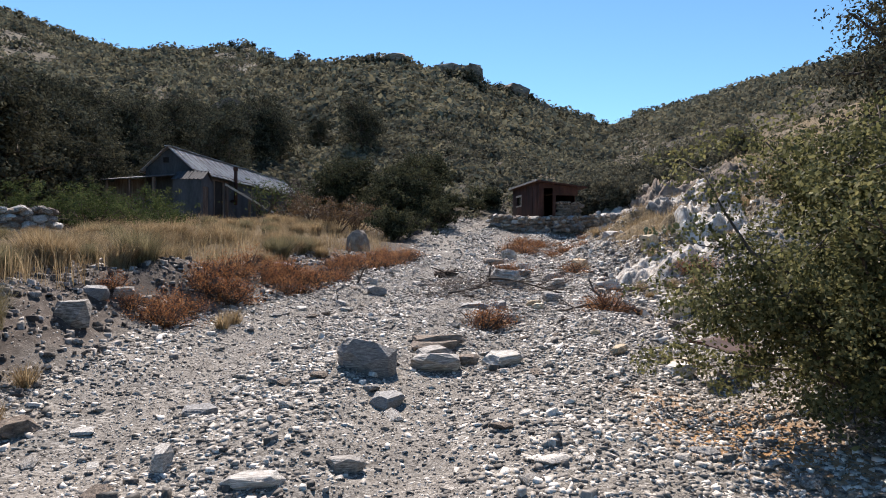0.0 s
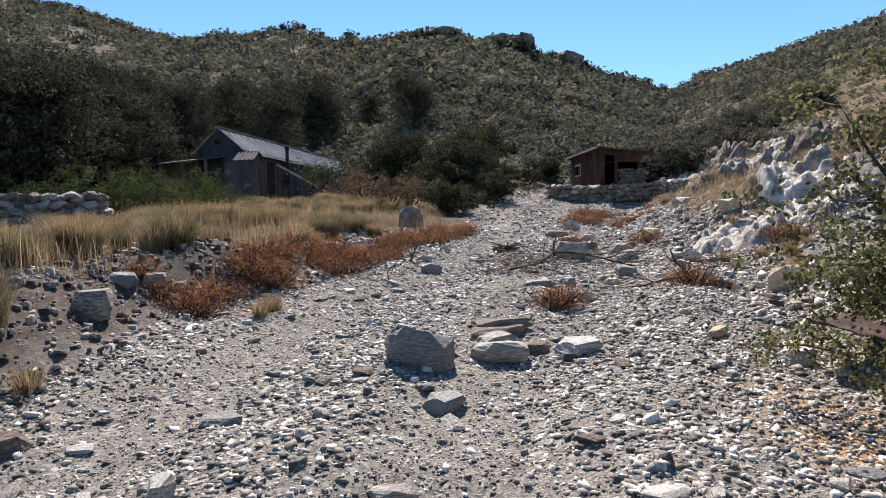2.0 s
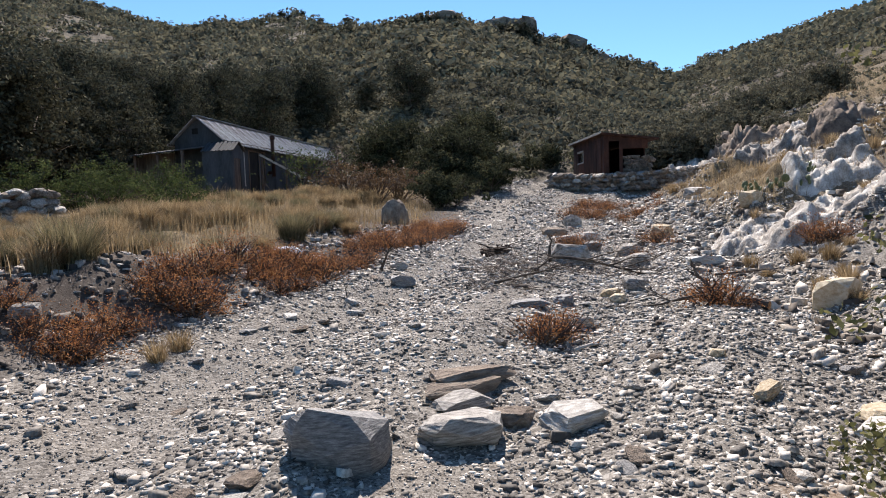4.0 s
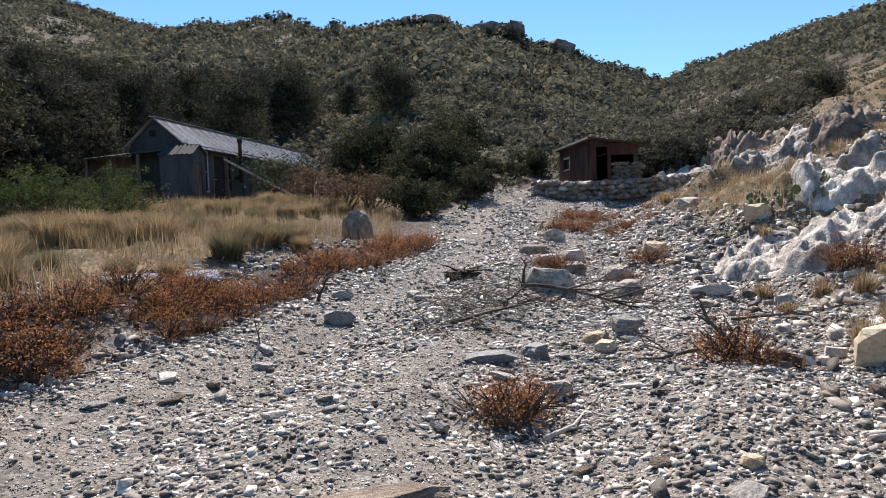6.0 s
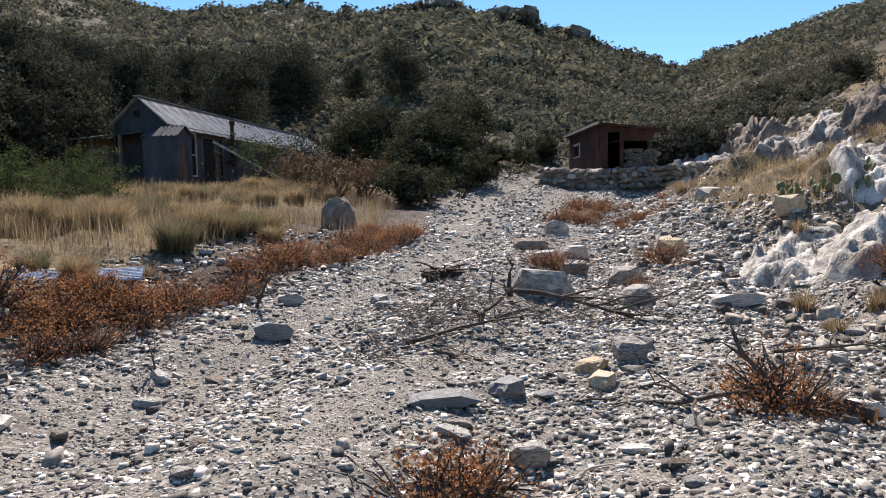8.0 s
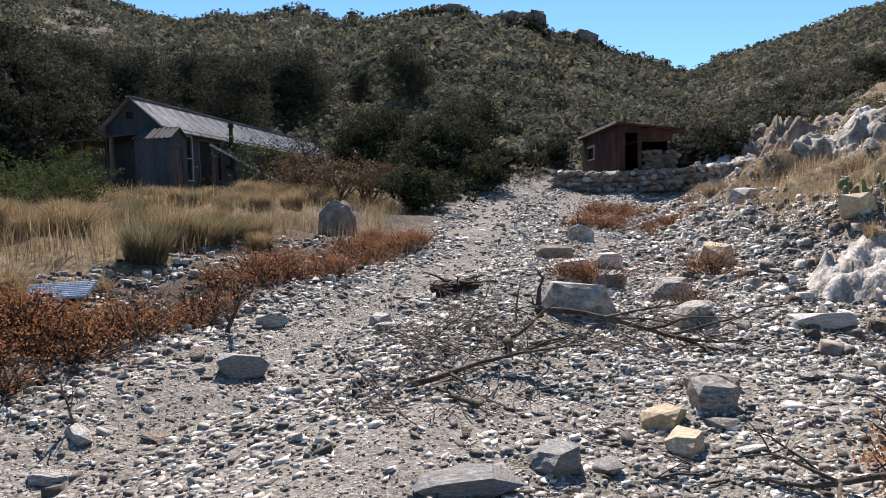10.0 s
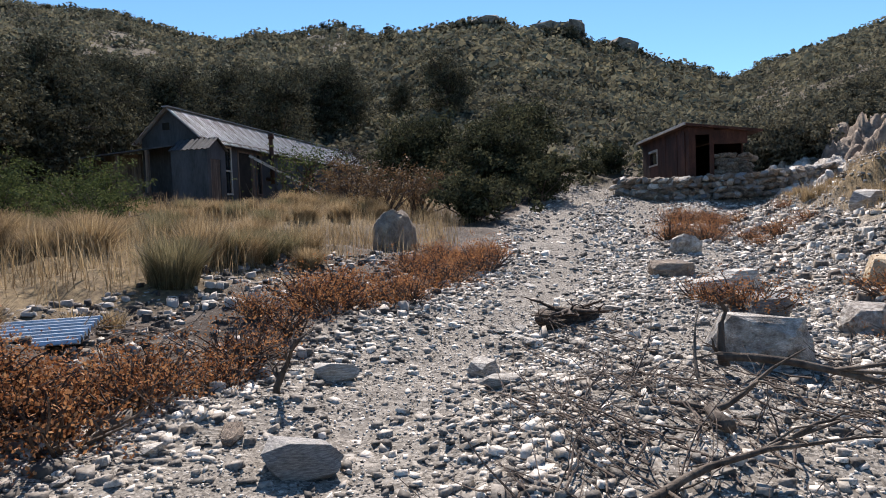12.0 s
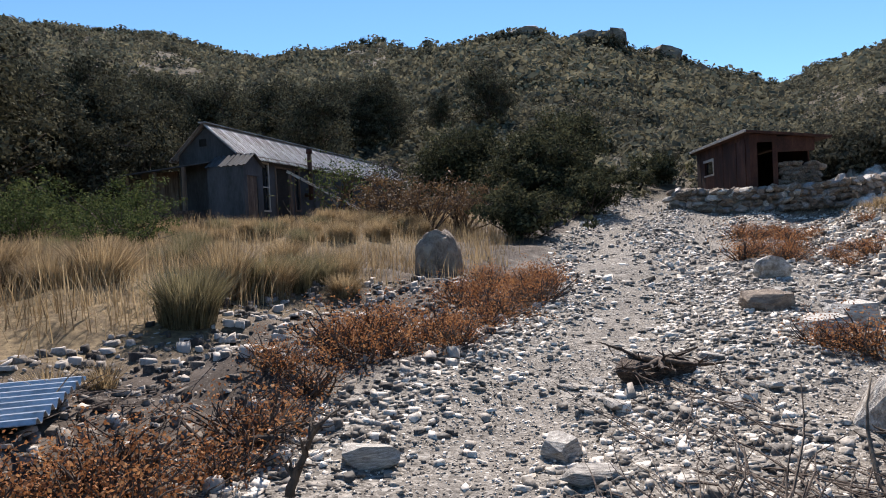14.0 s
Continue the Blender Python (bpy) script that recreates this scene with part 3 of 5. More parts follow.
def opening(house, kind, x, y0, y1, z0, z1, fill, frame_mat, split=False):
    """A door or window in the long wall that faces +x: frame pieces, leaf or panes."""
    w = new(kind)
    w.parent = house
    e = 0.06
    f = Geo()
    f.box(x - 0.08, y0 - e, z0, x + 0.03, y0, z1)
    f.box(x - 0.08, y1, z0, x + 0.03, y1 + e, z1)
    f.box(x - 0.08, y0 - e, z1, x + 0.035, y1 + e, z1 + e)
    if kind == "window":
        f.box(x - 0.08, y0 - e, z0 - e, x + 0.05, y1 + e, z0)
        if split:
            f.box(x - 0.05, y0, (z0 + z1) / 2 - 0.02, x + 0.01, y1, (z0 + z1) / 2 + 0.02)
    f.make("frame", frame_mat, w)
    Geo().box(x - 0.06, y0, z0, x - 0.04, y1, z1).make("pane" if kind == "window" else "leaf", fill, w)
    return w


def wall_x(g, x, t, y0, y1, z0, z1, holes):
    """A wall along y with real openings (ya, yb, za, zb), in order."""
    y = y0
    for ya, yb, za, zb in holes:
        g.box(x - t, y, z0, x, ya, z1)
        if za > z0:
            g.box(x - t, ya, z0, x, yb, za)
        g.box(x - t, ya, zb, x, yb, z1)
        y = yb
    g.box(x - t, y, z0, x, y1, z1)


HL, HW, EAVE, RIDGE = 17.6, 1.1, 2.42, 3.4
house = thing("house", -0.22, 31.64, 2.2, -25.0, "long abandoned grey sheet-metal house with corrugated gable roof", "house")
holes = [(1.4, 1.85, 0.55, 2.15), (2.42, 3.5, 0.05, 2.08), (3.82, 4.15, 0.6, 2.1), (8.6, 9.4, 0.35, 1.9), (11.6, 12.4, 0.8, 1.9), (15.0, 15.8, 0.8, 1.9)]
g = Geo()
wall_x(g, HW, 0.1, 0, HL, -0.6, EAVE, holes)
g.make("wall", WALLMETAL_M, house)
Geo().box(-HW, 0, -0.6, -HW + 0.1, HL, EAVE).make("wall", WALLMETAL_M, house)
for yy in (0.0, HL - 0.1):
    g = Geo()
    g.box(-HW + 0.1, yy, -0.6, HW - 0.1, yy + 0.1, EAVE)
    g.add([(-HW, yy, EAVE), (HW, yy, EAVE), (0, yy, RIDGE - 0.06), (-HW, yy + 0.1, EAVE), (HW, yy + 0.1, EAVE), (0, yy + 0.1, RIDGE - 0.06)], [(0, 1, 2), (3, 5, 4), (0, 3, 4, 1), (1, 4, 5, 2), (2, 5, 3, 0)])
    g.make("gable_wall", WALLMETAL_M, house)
Geo().box(-0.28, -0.02, 2.68, -0.02, 0.02, 2.92).make("vent", VOID_M, house, "gable vent hole, its darkness painted on a block")
Geo().box(-HW + 0.1, 0.1, -0.62, HW - 0.1, HL - 0.1, -0.5).make("floor_boards", WOOD_M, house)
opening(house, "window", HW, *holes[0], GLASS_M, PALEWOOD_M, True)
# This door's panel is near-black, standing in for the unlit inside.
opening(house, "door", HW, *holes[1], VOID_M, WOOD_M)
opening(house, "window", HW, *holes[2], GLASS_M, WOOD_M)
opening(house, "window", HW, *holes[3], GLASS_M, RUSTMETAL_M)
opening(house, "window", HW, *holes[4], GLASS_M, WOOD_M, True)
opening(house, "window", HW, *holes[5], GLASS_M, WOOD_M, True)
roof = new("roof")
roof.parent = house
slope = math.atan2(RIDGE - EAVE, HW)
slen = math.hypot(RIDGE - EAVE, HW) + 0.3
sheet = sheet_mesh(0.80, slen, 4, 0.028, METAL_M)
for side in (1, -1):
    for k in range(int(HL / 0.75) + 1):
        m = Matrix.Translation((0, -0.25 + 0.75 * k + (0.8 if side < 0 else 0), RIDGE + 0.004 * (k % 2))) @ Matrix.Rotation(math.pi * (0 if side > 0 else 1), 4, "Z") @ Matrix.Rotation(slope + R.gauss(0, 0.006), 4, "Y") @ Matrix.Rotation(-math.pi / 2, 4, "Z") @ Matrix.Translation((-0.8, 0, 0))
        place_part("corrugated_sheet", sheet, roof, m)
g = Geo()
g.box(-0.12, -0.25, RIDGE + 0.01, 0.12, HL + 0.2, RIDGE + 0.045)
g.make("ridge_cap", METAL_M, roof)
g = Geo()
for s in (1, -1):
    g.box(-0.03, -0.22, -0.12, 0.0, HL, 0, Matrix.Translation((s * HW * 1.12, 0, EAVE - 0.06)))
g.make("fascia", WOOD_M, roof, "dark weathered fascia boards")
g = Geo()
g.tube([(HW + 0.25, 4.65, 1.0), (HW + 0.25, 4.65, 2.85)], [0.09, 0.09], 10)
g.tube([(HW + 0.25, 4.65, 2.80), (HW + 0.25, 4.65, 2.98)], [0.12, 0.12], 10)
g.tube([(HW, 4.65, 1.2), (HW + 0.25, 4.65, 1.2)], [0.08, 0.08], 8)
g.make("stovepipe", RUSTMETAL_M, house, "rusty stovepipe along the wall", True)

# entry annex in front of the gable
annex = new("entry_annex")
annex.parent = house
AX0, AX1, AY0, AY1 = 0.62, 1.9, -0.98, 0.12
g = Geo()
g.box(AX0, AY0, -0.6, AX1, AY0 + 0.08, 1.85)
g.box(AX0, AY0 + 0.08, -0.6, AX0 + 0.08, -0.004, 1.85)
wall_x(g, AX1, 0.08, AY0 + 0.08, AY1, -0.6, 1.85, [(-0.80, -0.2, -0.1, 1.55)])
g.box(HW + 0.003, AY1 - 0.08, -0.6, AX1 - 0.08, AY1, 1.85)
for xx in (AX1 - 0.08,):
    g.add([(xx, AY0, 1.85), (xx, AY1, 1.85), (xx, -0.43, 2.22), (xx + 0.08, AY0, 1.85), (xx + 0.08, AY1, 1.85), (xx + 0.08, -0.43, 2.22)], [(0, 2, 1), (3, 4, 5), (0, 1, 4, 3), (1, 2, 5, 4), (2, 0, 3, 5)])
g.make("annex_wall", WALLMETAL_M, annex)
Geo().box(AX1 - 0.06, -0.80, -0.1, AX1 - 0.03, -0.2, 1.55).make("annex_door", WOOD_M, annex, "dark wooden door")
# Annex roof takes the shade-darkened wall metal instead of the roof steel.
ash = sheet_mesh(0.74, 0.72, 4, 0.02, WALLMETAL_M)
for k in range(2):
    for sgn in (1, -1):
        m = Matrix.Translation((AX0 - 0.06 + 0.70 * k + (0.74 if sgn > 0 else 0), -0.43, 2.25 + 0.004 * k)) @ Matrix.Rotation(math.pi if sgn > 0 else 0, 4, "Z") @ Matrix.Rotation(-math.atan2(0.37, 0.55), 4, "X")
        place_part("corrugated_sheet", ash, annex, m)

# porch before the gable
porch = new("porch")
porch.parent = house
g = Geo()
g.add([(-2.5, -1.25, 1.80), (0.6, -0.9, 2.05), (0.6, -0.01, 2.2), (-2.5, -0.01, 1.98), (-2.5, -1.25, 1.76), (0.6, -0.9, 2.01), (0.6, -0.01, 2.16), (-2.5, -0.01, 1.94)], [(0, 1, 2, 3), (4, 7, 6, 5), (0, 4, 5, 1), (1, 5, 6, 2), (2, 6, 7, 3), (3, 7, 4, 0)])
# Porch roof is painted with the same shade-darkened metal.
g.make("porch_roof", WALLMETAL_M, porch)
for xx in (-2.4, -1.4, -0.3):
    Geo().box(xx, -1.0, -0.6, xx + 0.1, -0.9, 1.80 + 0.06 * (xx + 2.4)).make("post", WOOD_M, porch)
Geo().box(-2.5, -0.12, -0.6, -HW - 0.01, -0.02, 1.92).make("back_wall", WOOD_M, porch)
Geo().box(-2.5, -1.2, -0.5, 0.6, -0.12, -0.35).make("deck", WOOD_M, porch)
Geo().box(-2.48, -0.88, -0.35, -2.41, -0.12, 1.75).make("side_boards", WOOD_M, porch)
Geo().box(-2.4, -1.06, 0.45, 0.1, -1.005, 0.55).make("rail", WOOD_M, porch)

# stair rail beside the door
rail = thing("stair_rail", -0.22, 31.64, 2.2, -25.0, "bleached leaning handrail beside the house steps", "handrail")
Geo().box(-0.05, 0, -0.04, 0.05, 3.6, 0.05, look((1.9, 1.75, 1.85), (4.5, 2.9, 0.2)) @ Matrix.Rotation(-math.pi / 2, 4, "X")).make("handrail", PALEWOOD_M, rail)
for xx, zz in ((1.95, 1.75), (2.9, 1.15), (3.9, 0.5)):
    Geo().box(xx, 1.72 + (xx - 1.9) * 0.44, -0.9, xx + 0.09, 1.82 + (xx - 1.9) * 0.44, zz).make("post", WOOD_M, rail)
for k in range(4):
    Geo().box(1.13 + 0.3 * k, 2.4, -0.7, 1.43 + 0.3 * k, 3.5, 0.02 - 0.14 * k).make("step", WOOD_M, rail)

# ---- rusty shed on its stone terrace ----
SX, SY, SZ = 17.16, 28.42, 2.57
shed = thing("shed", SX, SY, SZ, -15.0, "dark rust-brown plank shed with sloping roof and doorway", "shed")
SLEN, SWID, SH = 6.0, 2.0, 1.86
n = 11
for k in range(n):
    y0, y1 = SLEN * k / n, SLEN * (k + 1) / n - 0.012
    dx = R.uniform(0, 0.015)
    gg = Geo()
    if k in (7, 8):
        gg.box(-dx, y0, -0.4, 0.05, y1, 0.85)
        gg.box(-dx, y0, 1.4, 0.05, y1, SH)
    else:
        gg.box(-dx, y0, -0.4, 0.05, y1, SH + R.uniform(-0.02, 0.0))
    gg.make("plank", RUSTMETAL_M, shed)
w0, w1 = SLEN * 7 / n, SLEN * 9 / n
win = new("window")
win.parent = shed
g = Geo()
g.box(-0.05, w0 - 0.05, 1.36, 0.02, w1 + 0.05, 1.45)
g.box(-0.05, w0 - 0.05, 0.80, 0.02, w1 + 0.05, 0.86)
g.box(-0.04, w0 - 0.05, 0.86, 0.02, w0 + 0.02, 1.36)
g.make("frame", PALEWOOD_M, win, "bleached window frame")
Geo().box(0.055, w0, 0.86, 0.06, w1, 1.36).make("pane", GLASS_M, win)
door = new("door")
door.parent = shed
Geo().box(-0.045, 0.35, -0.3, -0.018, 1.15, 1.7).make("door_leaf", RUSTMETAL_M, door)
Geo().box(-0.045, 1.22, -0.3, -0.018, 2.0, 1.7).make("door_leaf", RUSTMETAL_M, door)
g = Geo()
for xx0, xx1, z0, z1 in ((0.05, 0.22, -0.4, 1.84), (0.7, 0.85, -0.4, 1.78), (0.22, 0.7, 1.55, 1.82), (0.85, 2.0, 1.2, 1.7)):
    g.box(xx0, 0, z0, xx1, 0.05, z1)
g.make("front_wall", RUSTMETAL_M, shed)
Geo().box(0.05, SLEN - 0.06, -0.4, SWID, SLEN, 1.7).make("back_wall", RUSTMETAL_M, shed)
Geo().box(SWID - 0.05, 0.4, -0.4, SWID, SLEN, 1.55).make("side_wall", RUSTMETAL_M, shed)
Geo().box(0.05, 0.05, -0.45, SWID, SLEN, -0.3).make("floor_boards", WOOD_M, shed)
g = Geo()
g.add([(-0.18, -0.2, SH + 0.02), (2.45, -0.2, 1.56), (2.45, SLEN + 0.2, 1.56), (-0.18, SLEN + 0.2, SH + 0.02), (-0.18, -0.2, SH + 0.1), (2.45, -0.2, 1.64), (2.45, SLEN + 0.2, 1.64), (-0.18, SLEN + 0.2, SH + 0.1)], [(0, 3, 2, 1), (4, 5, 6, 7), (0, 1, 5, 4), (1, 2, 6, 5), (2, 3, 7, 6), (3, 0, 4, 7)])
g.make("roof", RUSTMETAL_M, shed)
Geo().box(-0.24, -0.22, SH + 0.03, -0.182, SLEN + 0.2, SH + 0.12).make("fascia", PALEWOOD_M, shed, "bleached roof edge board")


def dry_wall(name, pts, h, stones, label, thick=0.4, size=0.26, mats=None):
    """A dry-stone wall along pts: a rubble core with single stones stacked on its face."""
    t = thing(name, 0, 0, 0, 0, label, "stone wall")
    seg = [(Vector(a), Vector(b)) for a, b in zip(pts, pts[1:])]
    total = sum((b - a).length for a, b in seg)
    rows = max(2, int(h / (size * 0.62)))
    per = max(2, stones // rows)
    for j in range(rows):
        for i in range(per):
            s = total * (i + 0.5 * (j % 2) + R.uniform(-0.2, 0.2)) / per
            for a, b in seg:
                if s <= (b - a).length or b is seg[-1][1]:
                    p = a + (b - a).normalized() * s
                    break
                s -= (b - a).length
            d = b - a
            rz = math.degrees(math.atan2(d.y, d.x)) + R.uniform(-12, 12)
            z = p.z + h * (j + 0.5) / rows + R.uniform(-0.03, 0.03)
            sc = size * R.uniform(0.75, 1.5)
            ob = new("stone", rock_data(R.randrange(8), R.choice(mats or [BROWNROCK, BROWNROCK, DARKSTONE, STONE, BROWNROCK]), True))
            ob.matrix_basis = pose(p.x + R.uniform(-0.05, 0.05), p.y + R.uniform(-0.05, 0.05), z, R.uniform(-25, 25), R.uniform(-25, 25), rz + R.uniform(-20, 20)) @ Matrix.Diagonal((sc * 0.52, thick / 2 * R.uniform(0.75, 1.15), size * R.uniform(0.28, 0.42), 1))
            ob.parent = t
    return t


dry_wall("retaining_wall", [(15.3, 30.2, 2.0), (16.75, 27.9, 1.85), (18.6, 26.6, 1.9), (20.6, 25.6, 2.1)], 0.78, 190, "dry-stacked brown stone retaining wall below the shed", 0.5, 0.27)
dry_wall("stone_wall", [(SX + 1.0, SY - 0.1, 2.45), (SX + 1.6, SY - 0.26, 2.45), (SX + 2.25, SY - 0.42, 2.45)], 1.0, 60, "low stone wall beside the shed doorway", 0.3, 0.22, [BROWNROCK])
dry_wall("field_wall", [(-5.6, 19.6, 1.45), (-4.2, 20.0, 1.45), (-3.2, 20.8, 1.5)], 0.8, 70, "tumbled pale stone wall at the grass edge", 0.5, 0.3, [STONE, WHITEROCK, BROWNROCK])
deck = thing("plank_platform", 20.6, 27.0, hz(20.6, 27.0), -22, "low bleached plank platform beside the shed", "platform")
Geo().box(-0.9, -0.4, 0.28, 0.9, 0.4, 0.36).make("boards", PALEWOOD_M, deck)
for xx in (-0.8, 0.7):
    Geo().box(xx, -0.35, -0.2, xx + 0.12, 0.35, 0.28).make("leg", WOOD_M, deck)

# ---- rocks that stand out ----
rock(1.80, 5.2, 0.6, 0.5, 0.5, -8, DARKSTONE, "large flat grey boulder lying on the gravel", "boulder", 0, 0.25)
rock(2.95, 6.3, 0.75, 0.35, 0.16, 15, BROWNROCK, "thin brown stone slab lying on gravel", "slab", 1)
rock(2.72, 5.85, 0.5, 0.3, 0.16, 20, STONE, "pale layered slab on the gravel", "slab", 2)
rock(3.0, 5.6, 0.35, 0.28, 0.16, -30, BROWNROCK, "brown broken stone beside the slab", "rock", 3)
rock(1.7, 4.3, 0.32, 0.26, 0.18, 40, DARKSTONE, "dark angular stone below the boulder", "rock", 4)
rock(0.18, 4.45, 0.30, 0.22, 0.14, 10, DARKSTONE, "blue-grey stone on pale gravel", "rock", 5)
rock(1.03, 3.05, 0.28, 0.2, 0.13, -10, STONE, "small white stone on the gravel", "rock", 6)
rock(-0.1, 3.3, 0.22, 0.12, 0.24, 70, STONE, "upright pale stone shard", "rock", 7, 0.2)
rock(0.42, 2.85, 0.4, 0.2, 0.1, -5, STONE, "flat pale stone on gravel", "slab", 8)
rock(-1.1, 4.4, 0.3, 0.22, 0.18, 25, BROWNROCK, "brown stone at the bank foot", "rock", 2)
rock(-1.05, 6.95, 0.42, 0.36, 0.36, 10, STONE, "rounded grey boulder in the bank", "boulder", 3, 0.5)
rock(-0.62, 8.3, 0.3, 0.24, 0.2, 10, STONE, "pale stone on the bank edge", "rock", 4)
rock(-0.92, 8.05, 0.34, 0.24, 0.2, -15, DARKSTONE, "grey stone on the bank edge", "rock", 5)
rock(7.9, 7.5, 0.62, 0.5, 0.5, 15, TANSTONE, "tan block of stone beside the slope", "boulder", 6, 0.35)
rock(5.1, 4.55, 0.4, 0.3, 0.22, 0, STONE, "grey layered stone on the gravel", "rock", 7)
rock(5.35, 4.75, 0.42, 0.28, 0.14, 20, TANSTONE, "flat tan stone on the gravel", "slab", 8)
rock(6.8, 4.4, 1.0, 0.8, 0.9, 15, TANSTONE, "broken cream boulder at the slope foot", "boulder", 1, 0.45)
rock(2.62, 5.45, 0.62, 0.45, 0.24, 12, STONE, "cream stone slab lying in gravel", "slab", 0)
rock(3.38, 5.4, 0.5, 0.36, 0.22, 24, STONE, "white rounded slab in gravel", "slab", 4)
rock(2.85, 6.12, 0.75, 0.3, 0.15, 18, BROWNROCK, "long splintered brown stone", "slab", 5)
rock(4.72, 7.7, 0.24, 0.2, 0.2, 0, STONE, "pinkish pale stone on gravel", "rock", 6)
rock(4.8, 5.2, 0.42, 0.14, 0.12, 30, TANSTONE, "long tan stone on gravel", "rock", 7)
rock(5.0, 5.95, 0.16, 0.13, 0.1, 0, TANSTONE, "small orange stone lying on gravel", "rock", 8)
rock(3.47, 10.75, 0.36, 0.3, 0.24, 0, DARKSTONE, "blue-grey angular rock on the gravel", "rock", 1)
rock(4.43, 8.45, 0.5, 0.24, 0.12, -8, DARKSTONE, "dark blue slate slab in the gravel", "slab", 2)
rock(4.95, 8.6, 0.3, 0.22, 0.16, 30, DARKSTONE, "dark slate stone in the gravel", "rock", 3)
rock(6.68, 11.65, 0.85, 0.6, 0.6, -12, WHITEROCK, "large white boulder among branches", "boulder", 8, 0.35)
rock(6.2, 9.05, 0.3, 0.3, 0.26, 0, STONE, "smooth grey stone on the gravel", "rock", 5)
rock(5.85, 9.05, 0.32, 0.26, 0.18, 30, TANSTONE, "yellowish stone on the gravel", "rock", 6)
rock(8.1, 12.2, 0.5, 0.4, 0.36, 40, WHITEROCK, "white glinting rock in the wash", "boulder", 7)
rock(7.7, 12.9, 0.45, 0.4, 0.32, 0, DARKSTONE, "grey-white broken rock in the wash", "rock", 4)
rock(8.25, 10.3, 0.75, 0.28, 0.2, 8, STONE, "long grey slab on the slope foot", "slab", 1)
rock(9.7, 13.5, 0.6, 0.48, 0.48, 30, TANSTONE, "tan block standing at the slope foot", "boulder", 2)
rock(9.3, 16.6, 0.55, 0.42, 0.42, 10, WHITEROCK, "white angular rock on the gravel", "boulder", 0)
rock(8.4, 14.2, 0.5, 0.4, 0.3, 0, STONE, "pale rock in the wash", "rock", 3)
rock(7.8, 14.6, 0.7, 0.35, 0.3, 15, BROWNROCK, "brown layered stone in the wash", "rock", 5)
rock(7.5, 11.0, 0.62, 0.4, 0.36, 50, WHITEROCK, "white stone beside the slope", "rock", 6)
rock(6.4, 9.3, 0.36, 0.26, 0.2, -20, STONE, "pale stone with a flat top", "rock", 0)
rock(5.75, 8.7, 0.26, 0.2, 0.16, 40, TANSTONE, "orange-tan stone on gravel", "rock", 3)
rock(3.72, 12.05, 0.3, 0.2, 0.16, 5, STONE, "white brick-shaped stone on gravel", "rock", 1)
rock(4.75, 12.1, 0.24, 0.22, 0.18, 35, STONE, "pale square stone on gravel", "rock", 2)
rock(4.75, 11.6, 0.34, 0.2, 0.1, 0, STONE, "greenish white flat stone", "slab", 8)
bm = bmesh.new()
bmesh.ops.create_icosphere(bm, subdivisions=4, radius=1.0)
for v in bm.verts:
    p = v.co.copy()
    p.z = min(p.z, 0.94 + 0.08 * p.x)
    p.x = math.copysign(abs(p.x) ** 0.8, p.x)
    v.co = p * (1 + 0.09 * noise.noise(p * 2.2) + 0.05 * noise.noise(p * 6))
MARK = bpy.data.meshes.new("marker_stone")
bm.to_mesh(MARK)
bm.free()
MARK.materials.append(BROWNROCK)
mark = tagged(new("boulder", MARK), "upright rounded boulder like a marker stone", "rock")
mark.matrix_basis = pose(5.2, 18.7, 1.22, 0, 0, 10) @ Matrix.Diagonal((0.37, 0.25, 0.52, 1))
rock(7.6, 13.6, 0.5, 0.4, 0.25, 0, STONE, "pale grey stone in the wash", "rock", 7)
rock(11.3, 12.7, 0.5, 0.42, 0.42, 20, TANSTONE, "tan boulder on the grassy slope", "boulder", 1)
rock(14.0, 18.0, 0.9, 0.6, 0.6, 20, STONE, "pale boulder on the grassy terrace", "boulder", 2)

# outcrops on the slope: white marble ledges and brown crag
for x, y, l, w, h, rz, k in ((10.5, 11.3, 2.4, 1.5, 1.0, 40, 0), (11.8, 10.9, 1.8, 1.2, 0.9, 25, 3), (13.3, 12.7, 2.2, 1.6, 1.3, 35, 6), (14.6, 13.4, 2.0, 1.5, 1.2, 60, 2), (18.5, 19.7, 3.6, 2.0, 1.6, 45, 4), (20.0, 20.6, 2.8, 1.8, 1.5, 30, 7), (19.8, 25.6, 3.0, 1.8, 1.2, 40, 1), (21.4, 27.4, 3.2, 2.0, 1.2, 55, 5), (22.2, 29.8, 2.8, 1.8, 1.1, 40, 8), (16.4, 17.0, 2.4, 1.5, 1.1, 40, 0), (15.2, 15.2, 1.8, 1.3, 0.9, 20, 5)):
    bedrock("outcrop", x, y, l * 1.15, w * 1.3, h * 0.30, rz, WHITEROCK, "white fractured marble outcrop on the slope", "outcrop", "outcrops")
for x, y, l, w, h, rz, k in ((24.3, 28.6, 3.2, 2.2, 2.2, 30, 1), (25.6, 29.8, 3.4, 2.2, 2.4, 50, 4), (23.6, 27.0, 2.2, 1.8, 1.6, 10, 6), (26.6, 27.6, 2.8, 2.2, 2.0, 70, 2), (19.4, 18.3, 1.7, 1.3, 1.3, 20, 7), (21.2, 19.6, 2.0, 1.6, 1.2, 40, 3), (24.8, 26.2, 2.2, 1.5, 1.4, 0, 8)):
    bedrock("crag", x, y, l * 1.1, w * 1.2, h * 0.42, rz, BROWNROCK, "brown weathered crag on the hillside", "crag", "crags", 18, 0.08)

